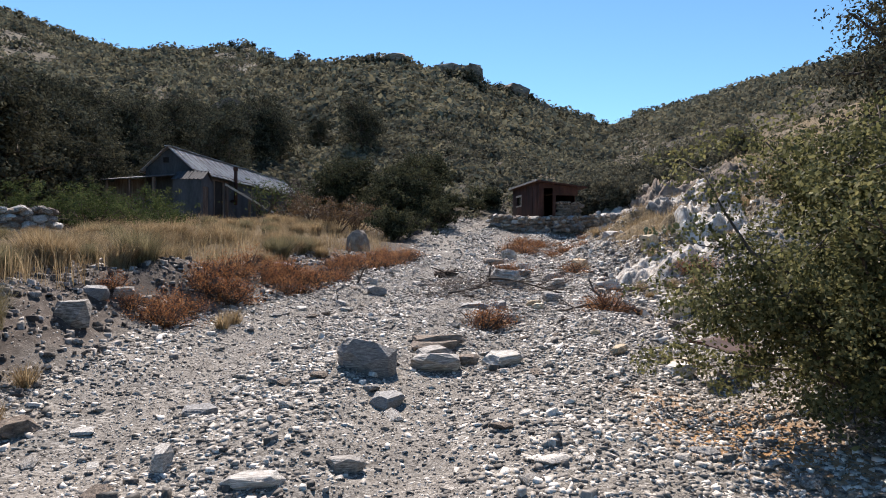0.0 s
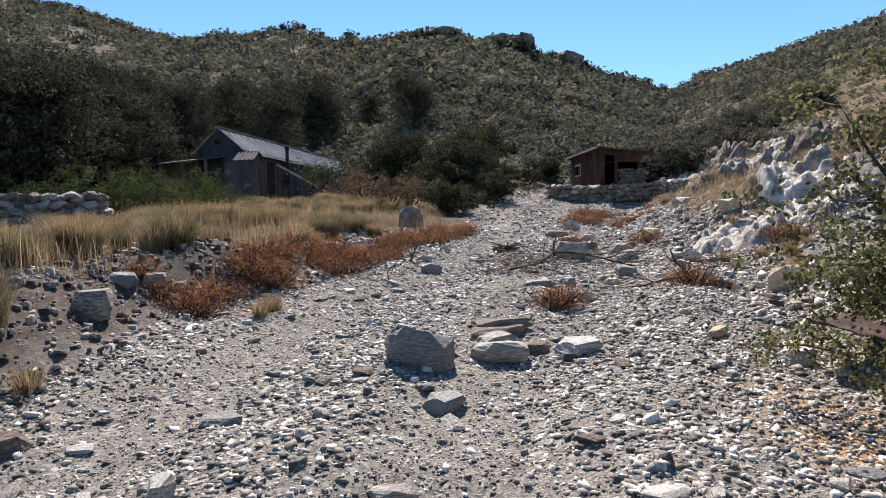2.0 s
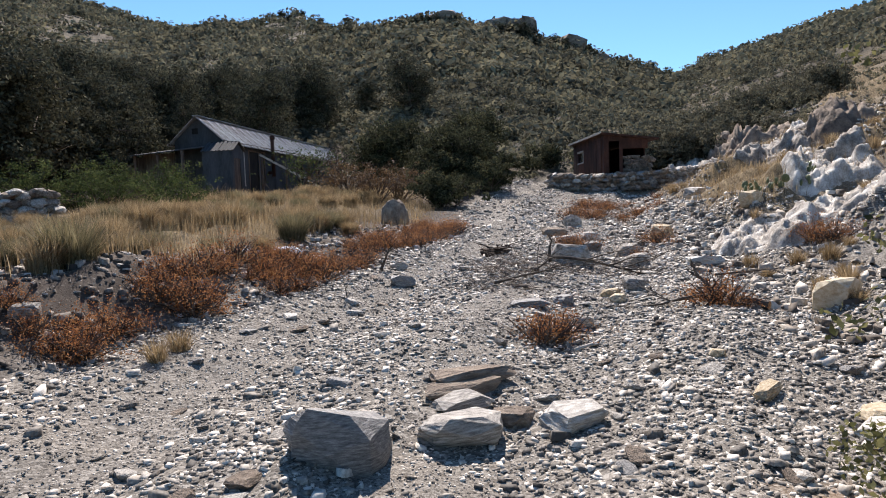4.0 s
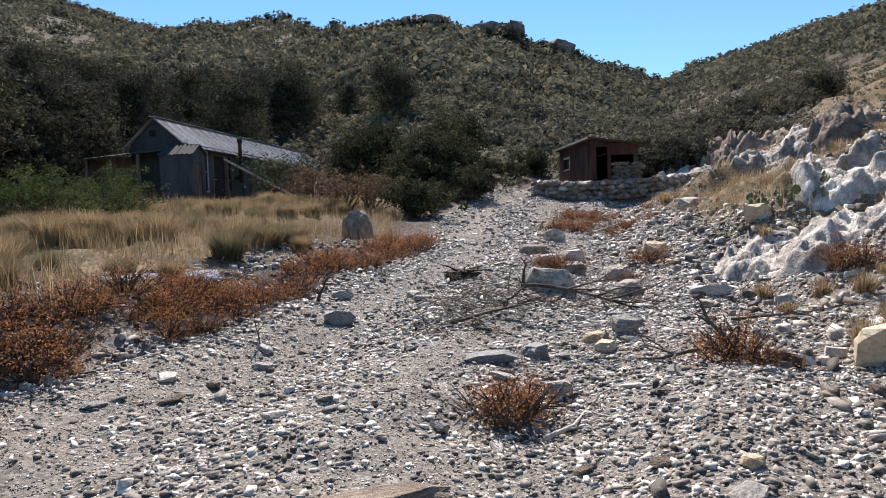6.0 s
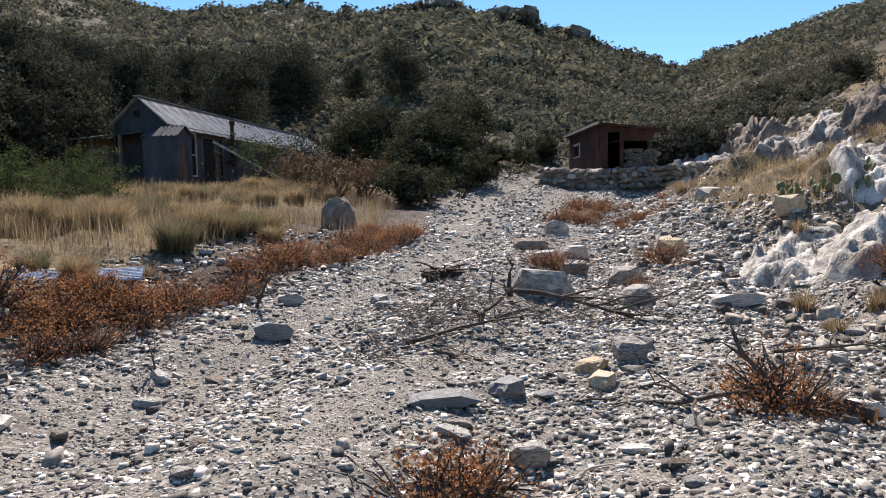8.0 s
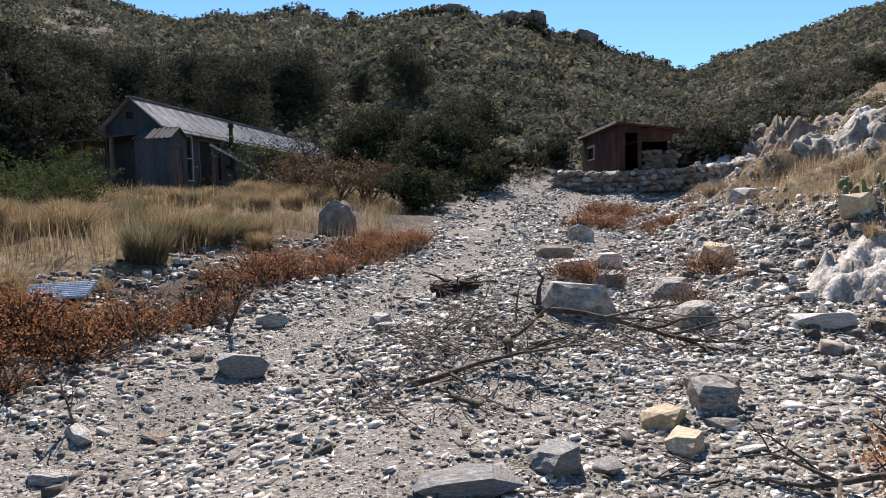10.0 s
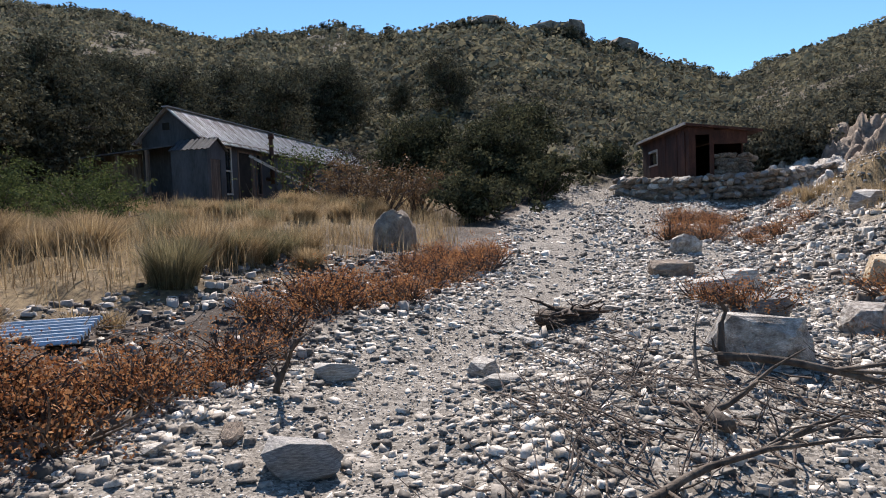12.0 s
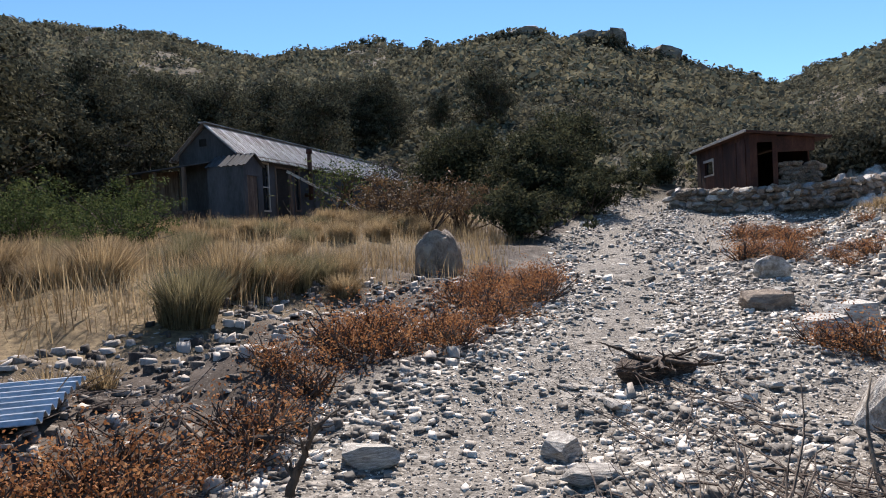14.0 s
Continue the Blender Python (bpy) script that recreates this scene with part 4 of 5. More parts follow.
# ---- corrugated tin sheet, rusted plate, hide, cactus ----
tin = new("tin_sheet", sheet_mesh(0.9, 1.5, 8, 0.022, TIN_M))
tin.matrix_basis = pose(2.2, 11.98, hz(2.1, 12.1) + 0.10, 0, -3, 95)
tagged(tin, "loose corrugated tin sheet lying in dry brush", "metal sheet")
g = Geo()
nn = 9
for j in range(nn):
    for i in range(nn):
        u, v = i / (nn - 1), j / (nn - 1)
        g.V.append((1.3 * u, 0.75 * v + 0.05 * math.sin(5 * u), 0.05 * math.sin(7 * u) * math.cos(3 * v) + 0.03 * R.random()))
g.F = [[j * nn + i, j * nn + i + 1, (j + 1) * nn + i + 1, (j + 1) * nn + i] for j in range(nn - 1) for i in range(nn - 1)]
plate = g.make("rusted_plate", RUSTMETAL_M, None, "", True)
plate.modifiers.new("thick", "SOLIDIFY").thickness = 0.012
plate.matrix_basis = pose(5.3, 3.7, hz(5.7, 3.8) + 0.10, 10, 6, 20)
tagged(plate, "bent rusted metal plate lying under the bush", "metal plate")
hide = rock(5.85, 13.1, 0.62, 0.34, 0.22, -8, LEATHER_M, "dark crumpled hide and stump lying on gravel", "stump", 5, 0.2)
hide["category"] = "stump"


def prickly_pear(x, y, pads, label="low prickly pear with flat spiny pads"):
    t = thing("prickly_pear", x, y, hz(x, y), R.uniform(0, 360), label, "cactus", "prickly pears")
    bm = bmesh.new()
    bmesh.ops.create_icosphere(bm, subdivisions=2, radius=1)
    me = bpy.data.meshes.new("pad")
    bm.to_mesh(me)
    bm.free()
    me.materials.append(CACTUS_M)
    for k in range(pads):
        hh = R.uniform(0.065, 0.10)
        ob = place_part("pad", me, t, pose(R.uniform(-0.3, 0.3), R.uniform(-0.2, 0.2), hh * R.choice((0.6, 0.6, 1.9)), R.uniform(-25, 25), R.uniform(-25, 25), R.uniform(0, 180)) @ Matrix.Diagonal((hh * 0.8, 0.03, hh, 1)))


for x, y in ((12.0, 12.8), (12.5, 12.6), (11.7, 13.1), (12.9, 12.9)):
    prickly_pear(x, y, 9)

# ---- fallen branches and brush ----
def branch(name, x, y, z, d, ln, r0, label, forks=4, mat=None, wob=0.16):
    g = Geo()
    flatten = 1.0 if d[2] > 0.5 else 0.35
    pts = [Vector((p.x, p.y, p.z * flatten)) for p in wander((0, 0, 0), d, ln, 9, wob)]
    g.tube(pts, taper(r0, r0 * 0.25, len(pts)), 6)
    for k in range(forks):
        p = pts[R.randrange(2, 9)]
        q = wander(p, Vector(d).normalized() + Vector((R.gauss(0, 0.7), R.gauss(0, 0.7), R.uniform(-0.1, 0.4) * flatten)), ln * R.uniform(0.3, 0.6), 6, 0.18)
        g.tube(q, taper(r0 * 0.5, r0 * 0.1, len(q)), 5)
        for _ in range(2):
            s = wander(q[3], (R.gauss(0, 1), R.gauss(0, 1), R.uniform(-0.2, 0.5)), ln * 0.22, 4, 0.25)
            g.tube(s, taper(r0 * 0.22, r0 * 0.06, len(s)), 4)
    base = np.array([x, y, z])
    for i, v in enumerate(g.V):
        w = base + np.array(v)
        gz = hz(w[0], w[1]) + 0.004
        g.V[i] = (w[0], w[1], max(w[2], gz))
    return tagged(g.make(name, mat or BARK_M, None, "", True), label, "branch")


branch("dead_branch", 6.35, 7.75, hz(6.35, 7.75) + 0.1, (-1, 0.75, 0.05), 1.4, 0.02, "dark forked dead branch on the gravel", 8, None, 0.24)
branch("dead_branch", 6.4, 7.75, hz(6.4, 7.75), (0.05, 0.1, 1), 0.5, 0.035, "upright charred branch stub", 4)
branch("dead_branch", 6.55, 7.9, hz(6.5, 7.8) + 0.3, (1, -0.2, 0.1), 1.1, 0.014, "thin dead branch over the gravel", 5)
branch("dead_branch", 6.0, 11.2, hz(6.0, 11.2) + 0.12, (0.8, -0.6, 0.03), 1.9, 0.03, "long dark branch lying before the white boulder", 7)
branch("dead_branch", 6.05, 11.2, hz(6.05, 11.2) + 0.05, (-0.15, 0.3, 0.8), 0.4, 0.035, "charred branch end beside the boulder", 2)
branch("dead_branch", 5.35, 10.2, hz(5.3, 10.3) + 0.06, (0.15, 1, 0.05), 1.2, 0.035, "thick weathered stick on brush", 4)
branch("dead_branch", 4.5, 9.7, hz(4.5, 9.7) + 0.05, (1, 0.15, 0.03), 1.3, 0.022, "dead branch lying on brush", 5)
branch("dead_branch", 4.75, 9.2, hz(4.75, 9.2) + 0.05, (0.1, 1, 0.02), 1.1, 0.02, "dead stick in the gravel", 4)
branch("dead_branch", 4.15, 7.05, hz(4.1, 7.0) + 0.04, (-0.5, 1, 0.06), 0.9, 0.018, "forked twig beside rust-coloured plant", 5)
branch("dead_branch", 4.25, 7.0, hz(4.2, 7.0) + 0.04, (1, 0.45, 0.05), 0.9, 0.02, "bleached branch beside rust-coloured plant", 4, PALEWOOD_M)
branch("dead_branch", 3.35, 11.6, hz(3.35, 11.6) + 0.02, (0.05, 0.3, 1), 0.36, 0.026, "dark shrub stem at the gravel edge", 8)
branch("dead_branch", 3.3, 12.1, hz(3.3, 12.1) + 0.1, (-1, 0.25, 0.12), 1.3, 0.02, "dark dead branch over dry brush", 6)
branch("dead_branch", 2.55, 9.9, hz(2.6, 9.9) + 0.02, (-0.1, 0.1, 1), 0.35, 0.01, "thin dead stem at the gravel edge", 3)
for d in ((-1, 0.3, 0.15), (-0.8, -0.5, 0.1), (1, 0.2, 0.1), (0.6, -0.6, 0.05), (-0.3, -0.8, 0.12)):
    branch("root", 5.85, 13.05, hz(5.85, 13.05) + 0.12, d, 0.4, 0.03, "twisted dead root beside the old stump", 2, LEATHER_M)
log = Geo().tube([(0.004, 0, 0), (0.3, 0.05, 0.02)], [0.055, 0.05], 12).make("cut_log", BARK_M)
Geo().tube([(-0.004, 0, 0), (0.004, 0, 0)], [0.05, 0.05], 12).make("cut_end", CUTWOOD, log, "orange cut end")
log.matrix_basis = pose(6.9, 7.45, hz(6.9, 7.45) + 0.06, 0, -6, 115)
tagged(log, "short cut log with orange end grain", "log")


def brush(name, x, y, r, twigs, label, h=0.16):
    g = Geo()
    for _ in range(twigs):
        a, q = R.uniform(0, 6.283), r * math.sqrt(R.random())
        px, py = x + q * math.cos(a), y + q * math.sin(a)
        d = R.uniform(-0.5, 0.9)
        pts = wander((px, py, hz(px, py) + R.uniform(0.01, h * 0.5)), (math.sin(d), math.cos(d), R.gauss(0, 0.04)), R.uniform(0.25, 0.75), 5, 0.13)
        rr = R.uniform(0.002, 0.007)
        g.tube(pts, taper(rr, rr * 0.4, len(pts)), 4)
    for i, v in enumerate(g.V):
        g.V[i] = (v[0], v[1], max(v[2], hz(v[0], v[1]) + 0.004)) if i % 4 == 0 else v
    return tagged(g.make(name, TWIG_M), label, "brush", kind="stuff")


brush("brush_pile", 5.2, 10.6, 0.75, 170, "grey tangle of dead twigs on the gravel")
brush("brush_pile", 4.6, 9.6, 0.6, 90, "grey tangle of dead twigs on the gravel", 0.1)
brush("brush_pile", 6.7, 10.6, 0.8, 110, "dark dead brush below the white boulder", 0.2)
brush("brush_pile", 5.6, 12.2, 0.6, 60, "dead twigs before the stump", 0.1)
brush("brush_pile", 2.7, 12.2, 0.7, 90, "dead twigs in dry brush", 0.2)

# ---- trees and shrubs ----
def scatter_copies(proto, spots, smin, smax, sink=0.05):
    """Places the first spot with the prototype itself and the rest with copies."""
    for i, (x, y) in enumerate(spots):
        s = R.uniform(smin, smax)
        m = pose(x, y, hz(x, y) - sink, 0, 0, R.uniform(0, 360))
        ob = proto if i == 0 else copy_thing(proto, m)
        ob.matrix_basis = m
        ob.scale = (s, s, s * R.uniform(0.9, 1.1))


def polar(az, d):
    return 2 + d * math.sin(radians(az)), 4 + d * math.cos(radians(az))


# wooded slope behind the house
spots = [[] for _ in range(4)]
for k in range(64):
    az, d = R.uniform(-27, 1.5), R.uniform(33, 66)
    x, y = polar(az, d)
    hx, hy = x + 0.22, y - 31.64
    lx, ly = hx * 0.9063 - hy * 0.4226, hx * 0.4226 + hy * 0.9063
    if (-6.5 < lx < 5.0 and -6 < ly < 6) or (-3.2 < lx < 3.2 and ly < 21):
        continue
    spots[k % 4].append((x, y))
for k in range(10):
    x, y = polar(R.uniform(0, 15), R.uniform(56, 70))
    spots[k % 4].append((x, y))
spots[3] += [(-7.6, 31.8), (-6.8, 34.5)]
spots[2] += [(-6.5, 30.0), (-8.5, 27.5), (-5.0, 35.5), (-10, 30)]
spots[0] += [polar(-14.5, 31), polar(-20, 29), polar(-9.5, 34.5), (-9, 33)]
spots[1] += [(-8.5, 38), (-7.5, 44), polar(-24, 26)]
for k, sp in enumerate(spots):
    t = tree("pinyon_tree", 5.2 + 0.4 * k, 2.2 + 0.2 * k, 0.17, 12000, 0.15, PINE_M, "dark green pinyon tree with ragged dense crown", "tree", 0.2, 18, 0.33, group="pinyon woodland")
    scatter_copies(t, sp, 0.75, 1.15, 0.1)

DARKOAK_M = material("dark_oak_leaves", [(0.024, 0.027, 0.017), (0.055, 0.058, 0.033), (0.12, 0.118, 0.064)], 0.6, 1.0, 0, 20, per_island=0.6, translucent=0.25, spec=0.02)
big = tree("evergreen_oak", 3.5, 2.4, 0.18, 22000, 0.13, DARKOAK_M, "large dark evergreen oak beside the wash", "tree", 0.05, 26, 0.33)
scatter_copies(big, [(11.0, 32.5), (13.0, 36.5), (9.0, 38.5)], 0.95, 1.05, 0.2)
sc = bush("scrub_oak", 1.5, 1.4, 5200, 0.10, DARKOAK_M, "rounded dark green scrub oak bush", "bush", 18, "scrub oaks")
sp = [(9.0, 26.5), (10.2, 28.5), (8.2, 24.5), (14.2, 35.5), (15.8, 37.5), (17.5, 37.0), (19.5, 39.0), (12.0, 29.5), (13.2, 41), (16.5, 42)]
for k in range(16):
    sp.append(polar(R.uniform(33.5, 39), R.uniform(37, 52)))
scatter_copies(sc, sp, 0.7, 1.25)
hb = tree("hillside_oak", 2.4, 2.0, 0.14, 9000, 0.16, SCRUB_M, "olive-green bushy oak on the rocky hillside", "tree", 0.05, 18, 0.36, group="hillside oaks")
sp = [polar(37.5, 35), polar(38.5, 38), polar(36.2, 37), polar(40.2, 39), polar(41.5, 36.5), polar(42.6, 38), polar(43.8, 37), polar(45, 36), polar(38.5, 43), polar(35, 41), polar(40.5, 43), polar(42.3, 47), polar(43.2, 48), polar(44.2, 47), polar(45.2, 48), polar(46.2, 47), polar(44.7, 50), polar(47.5, 50)]
scatter_copies(hb, sp, 0.75, 1.1, 0.2)
hb2 = tree("hill_juniper", 6.5, 2.6, 0.2, 7000, 0.13, PINE_M, "tall dark juniper on the slope above the bush", "tree", 0.1, 20, 0.34)
scatter_copies(hb2, [(15.5, 8.2), (17.8, 10.2)], 0.9, 1.0, 0.2)
lg = bush("green_shrub", 1.4, 1.25, 5000, 0.075, SAGE_M, "bright green leafy shrub behind dry grass", "bush", 24, "green shrubs", 0.4)
scatter_copies(lg, [(-2.4, 23.2), (-1.0, 24.3), (-3.6, 24.4), (-0.3, 22.2), (-2.6, 25.8), (-4.9, 23.4), (-6.0, 25.5)], 0.85, 1.2)
rb = bush("reddish_shrub", 1.4, 2.0, 2600, 0.07, material("dull_red_brown_leaves", [(0.06, 0.04, 0.02), (0.13, 0.075, 0.04), (0.20, 0.13, 0.06)], 1.2, 0.7, 0, 20, per_island=0.5, translucent=0.3), "half-bare reddish brown shrub before the house", "bush", 26, "reddish shrubs")
scatter_copies(rb, [(6.0, 25.0), (7.1, 26.2), (5.2, 26.6)], 0.85, 1.1)
dt = tree("dying_tree", 2.7, 2.0, 0.11, 900, 0.09, SAGE_M, "gnarled half-dead tree before the house", "tree", 0.3, 12, 0.24, 0.5)
scatter_copies(dt, [(3.4, 29.6)], 1.0, 1.0)
dt2 = tree("dead_tree", 3.2, 1.6, 0.09, 130, 0.07, TWIG_M, "bare dead tree beside the house wall", "tree", 0.3, 10, 0.2, 0.3)
scatter_copies(dt2, [(5.6, 33.5), (6.2, 37.0)], 0.9, 1.1)

# large oak bush beside the start of the path
def oak_bush():
    t = thing("oak_bush", 5.4, 1.9, hz(5.4, 1.9), 0, "large olive-green oak bush spilling over the gravel", "bush")
    g, ends = Geo(), []
    for k in range(64):
        az = 2.4 * k
        el = 0.2 + 1.3 * R.random() ** 0.75
        ln = R.uniform(0.9, 1.35) * (0.85 + 1.5 * math.sin(el))
        pts = wander((R.gauss(0, 0.12), R.gauss(0, 0.12), 0), (math.cos(az) * math.cos(el), math.sin(az) * math.cos(el), math.sin(el)), ln, 7, 0.13)
        g.tube(pts, taper(0.035, 0.006, len(pts)), 6)
        ends += pts[4:]
        for _ in range(4):
            q = wander(pts[R.randrange(3, 8)], (R.gauss(0, 1), R.gauss(0, 1), R.gauss(0, 0.7)), R.uniform(0.3, 0.6), 5, 0.2)
            g.tube(q, taper(0.010, 0.003, len(q)), 4)
            ends += q[2:]
    for az, z, ln in ((2.1, 0.85, 2.1), (2.35, 1.15, 1.9), (2.8, 0.6, 1.5)):
        q = wander((0, 0, z), (math.cos(az), math.sin(az), -0.02), ln, 9, 0.1)
        g.tube(q, taper(0.022, 0.004, len(q)), 5)
        ends += q[4:] + q[6:]
    g.make("branch_frame", BARK_M, t, "dark crooked branches", True)
    C = np.array([tuple(e) for e in ends])
    P, W = clumped(C, 150000, 0.34, 4, 0.34)
    up = P[:, 2] > 0.03
    V, F = cards(P[up], 0.040, 0.026, 0.0, W[up], 0.8)
    link_mesh("leaves", V, F, OAK_M, t)
    return t


oak_bush()

# ---- grass ----
TUSS = [tussock(0.46, 0.50, 1300, GRASS_M, "straw-coloured dry bunch grass on the bank") for _ in range(3)]
TUSS += [tussock(0.50, 0.46, 1300, GRASSG_M, "grey-green bunch grass tussock on the bank") for _ in range(3)]
TUSS += [tussock(0.20, 0.28, 320, GRASS_M, "small dry yellow grass tuft among stones") for _ in range(2)]
used = set()


def grass(k, x, y, s=1.0):
    m = pose(x, y, hz(x, y) - 0.02, R.uniform(-6, 6), R.uniform(-6, 6), R.uniform(0, 360))
    ob = TUSS[k]
    if k in used:
        ob = copy_thing(ob, m)
    used.add(k)
    ob.matrix_basis = m
    ob.scale = (s, s, s * R.uniform(0.85, 1.15))


def left_edge(y):
    return float(np.interp(y, LEFT_Y, LEFT_X))


count = 0
for k in range(900):
    y = R.uniform(4.5, 26)
    d = R.uniform(1.5, 11)
    x = left_edge(y) - d
    near = 1.3 if y < 12.3 else 2.9 + 0.5 * math.sin(y * 1.7)
    if d < near or x < -9 or (float(fbm(np.array([x * 0.5]), np.array([y * 0.5]), 2)[0]) < -0.27):
        continue
    if y < 7.5 and d < 1.7:
        continue
    grass(R.choice((0, 1, 2, 0, 1, 2, 3, 4, 5)), x, y, R.uniform(0.7, 1.25) * (0.85 if y > 19 else 1.0))
    count += 1
    if count > 200:
        break
for x, y, s in ((-1.95, 5.4, 1.25), (-2.3, 6.0, 1.2), (-1.7, 6.0, 1.0), (-2.6, 5.1, 1.3), (-2.1, 4.7, 1.0), (-2.9, 5.8, 1.2)):
    grass(3 + R.randrange(3), x, y, s)
for x, y in ((0.55, 7.6), (0.7, 7.9), (1.9, 12.9), (2.1, 13.2), (-1.3, 4.6), (-1.2, 5.3)):
    grass(7, x, y, 0.9)
for k in range(90):
    y = R.uniform(9, 24)
    d = R.uniform(0.6, 9)
    x = float(np.interp(y, RIGHT_Y, RIGHT_X)) + d
    if float(fbm(np.array([x * 0.25 + 7]), np.array([y * 0.25]), 3)[0]) + 0.05 * d < 0.0:
        continue
    grass(6 + (k % 2), x, y, R.uniform(0.8, 1.5))
for x, y in ((8.6, 9.3), (9.2, 9.4), (9.4, 9.0), (10.0, 9.2), (8.3, 7.7), (8.6, 8.0), (7.9, 7.2), (9.0, 10.1), (8.1, 7.9)):
    grass(6, x, y, R.uniform(0.8, 1.3))


def grass_field(name, n, xs, ys, keep, h, mat, label):
    """Loose standing straw: thin bent blades over an area, joined."""
    x, y = xs[0] + (xs[1] - xs[0]) * NR.rand(n), ys[0] + (ys[1] - ys[0]) * NR.rand(n)
    k = keep(x, y)
    x, y = x[k], y[k]
    n = len(x)
    root = np.stack([x, y, height(x, y) - 0.02], -1)
    az = NR.rand(n) * 6.283
    d = np.stack([np.cos(az), np.sin(az), np.zeros(n)], -1)
    side = np.stack([-np.sin(az), np.cos(az), np.zeros(n)], -1)
    ln = h * (0.4 + 0.8 * NR.rand(n)) * (1 + 0.6 * fbm(x * 0.8, y * 0.8, 2))
    bend = ln * 0.7 * NR.rand(n)
    w = 0.002 + 0.0035 * NR.rand(n)
    V = []
    for f, ww in ((0, 1), (0.55, 0.8), (1, 0.15)):
        c = root + d * (bend * f ** 1.7)[:, None] + np.array([0, 0, 1]) * (ln * f)[:, None]
        V += [c - side * (w * ww)[:, None], c + side * (w * ww)[:, None]]
    V = np.stack(V, 1).reshape(-1, 3)
    b = np.arange(n)[:, None] * 6
    F = np.concatenate([b + np.array([[0, 1, 3, 2]]), b + np.array([[2, 3, 5, 4]])])
    return tagged(link_mesh(name, V, F, mat), label, "grass", kind="stuff")


def meadow(x, y):
    d = np.interp(y, LEFT_Y, LEFT_X) - x
    f = fbm(x * 0.45, y * 0.45, 3)
    edge = np.where(y < 12.3, 1.4, np.where(y > 17.5, 1.2, 3.0)) + 1.2 * fbm(x * 0.9, y * 0.9, 2)
    return (d > edge) & (d < 17) & (f > -0.38 + 0.35 * NR.rand(len(x)))


def terrace(x, y):
    d = x - np.interp(y, RIGHT_Y, RIGHT_X)
    f = fbm(x * 0.25 + 7, y * 0.25, 3)
    return ((d > 0.8) & (f + 0.03 * d > 0.02 + 0.25 * NR.rand(len(x)))) | (grassy_band(x, y) < 0.4 + 1.3 * NR.rand(len(x)))


grass_field("dry_grass", 120000, (-9, 9), (4.5, 33), meadow, 0.36, GRASS_M, "golden dry grass over the bank")
grass_field("dry_grass", 36000, (11, 21.5), (12, 28), terrace, 0.26, GRASS_M, "straw-yellow grass band across the rocky slope")
grass_field("dry_grass", 45000, (8, 60), (9, 55), terrace, 0.36, GRASS_M, "straw-yellow grass on the rocky slope")

# rust-coloured low shrubs
rust = [bush("rust_shrub", 0.48, 0.34, 1500, 0.020, RUST_M, "low rust-brown dried shrub at the gravel edge", "bush", 34, "rust shrubs", 0.6, 60) for _ in range(3)]
sp = [[], [], []]
for k in range(34):
    y = R.uniform(7.8, 13.2)
    y = min(y, 7.8 + (y - 7.8) * 0.7)
    d = R.uniform(0.25, 1.2)
    sp[k % 3].append((left_edge(y) - d, y))
for k in range(22):
    y = R.uniform(13.5, 18.5)
    sp[k % 3].append((left_edge(y) - R.uniform(0.2, 1.3), y))
sp[0] += [(12.3, 21.3), (13.0, 22.0), (13.8, 22.6), (12.9, 21.2), (14.6, 22.3), (2.6, 11.9), (1.9, 11.4)]
sp[1] += [(13.4, 21.5), (14.1, 21.9), (12.6, 22.3), (15.2, 21.6), (3.2, 13.3), (3.9, 14.5)]
sp[0] += [(4.08, 7.35), (4.25, 7.45), (6.5, 7.8), (6.65, 7.7), (10.9, 18.6), (11.3, 18.9), (3.2, 12.6), (7.3, 13.2)]
sp[1] += [(11.7, 19.3), (11.0, 19.3), (10.4, 18.8), (12.4, 18.3), (10.3, 9.7), (10.1, 9.9), (2.1, 11.5), (7.6, 13.0)]
sp[2] += [(12.0, 18.7), (10.7, 18.2), (13.2, 18.6), (11.6, 17.9), (9.2, 12.9), (3.0, 11.9), (12.8, 19.3), (1.2, 10.9)]
for t, s in zip(rust, sp):
    scatter_copies(t, s, 0.7, 1.25, 0.03)
bare = bush("bare_shrub", 0.45, 0.34, 500, 0.02, RUST_M, "nearly bare grey twiggy shrub", "bush", 38, "bare shrubs", 0.6, 50)
scatter_copies(bare, [(3.1, 12.3), (3.4, 13.0), (4.0, 14.0), (4.6, 14.7), (5.9, 16.0), (6.2, 16.6), (2.5, 11.7), (7.9, 11.6), (2.0, 10.4), (5.2, 15.3)], 0.8, 1.3, 0.02)
yucca = tagged(tussock(0.3, 0.62, 60, GRASSG_M, "stiff green yucca leaves in dry grass"), "stiff green yucca rosette in dry grass", "yucca", "yuccas")
yucca.name = "yucca"
yucca.matrix_basis = pose(-2.0, 9.2, hz(-2.0, 9.2), 0, 0, 0)
for x, y in ((0.2, 13.2), (21.5, 21.5), (24, 24)):
    ob = copy_thing(yucca, pose(x, y, hz(x, y), 0, 0, 40))

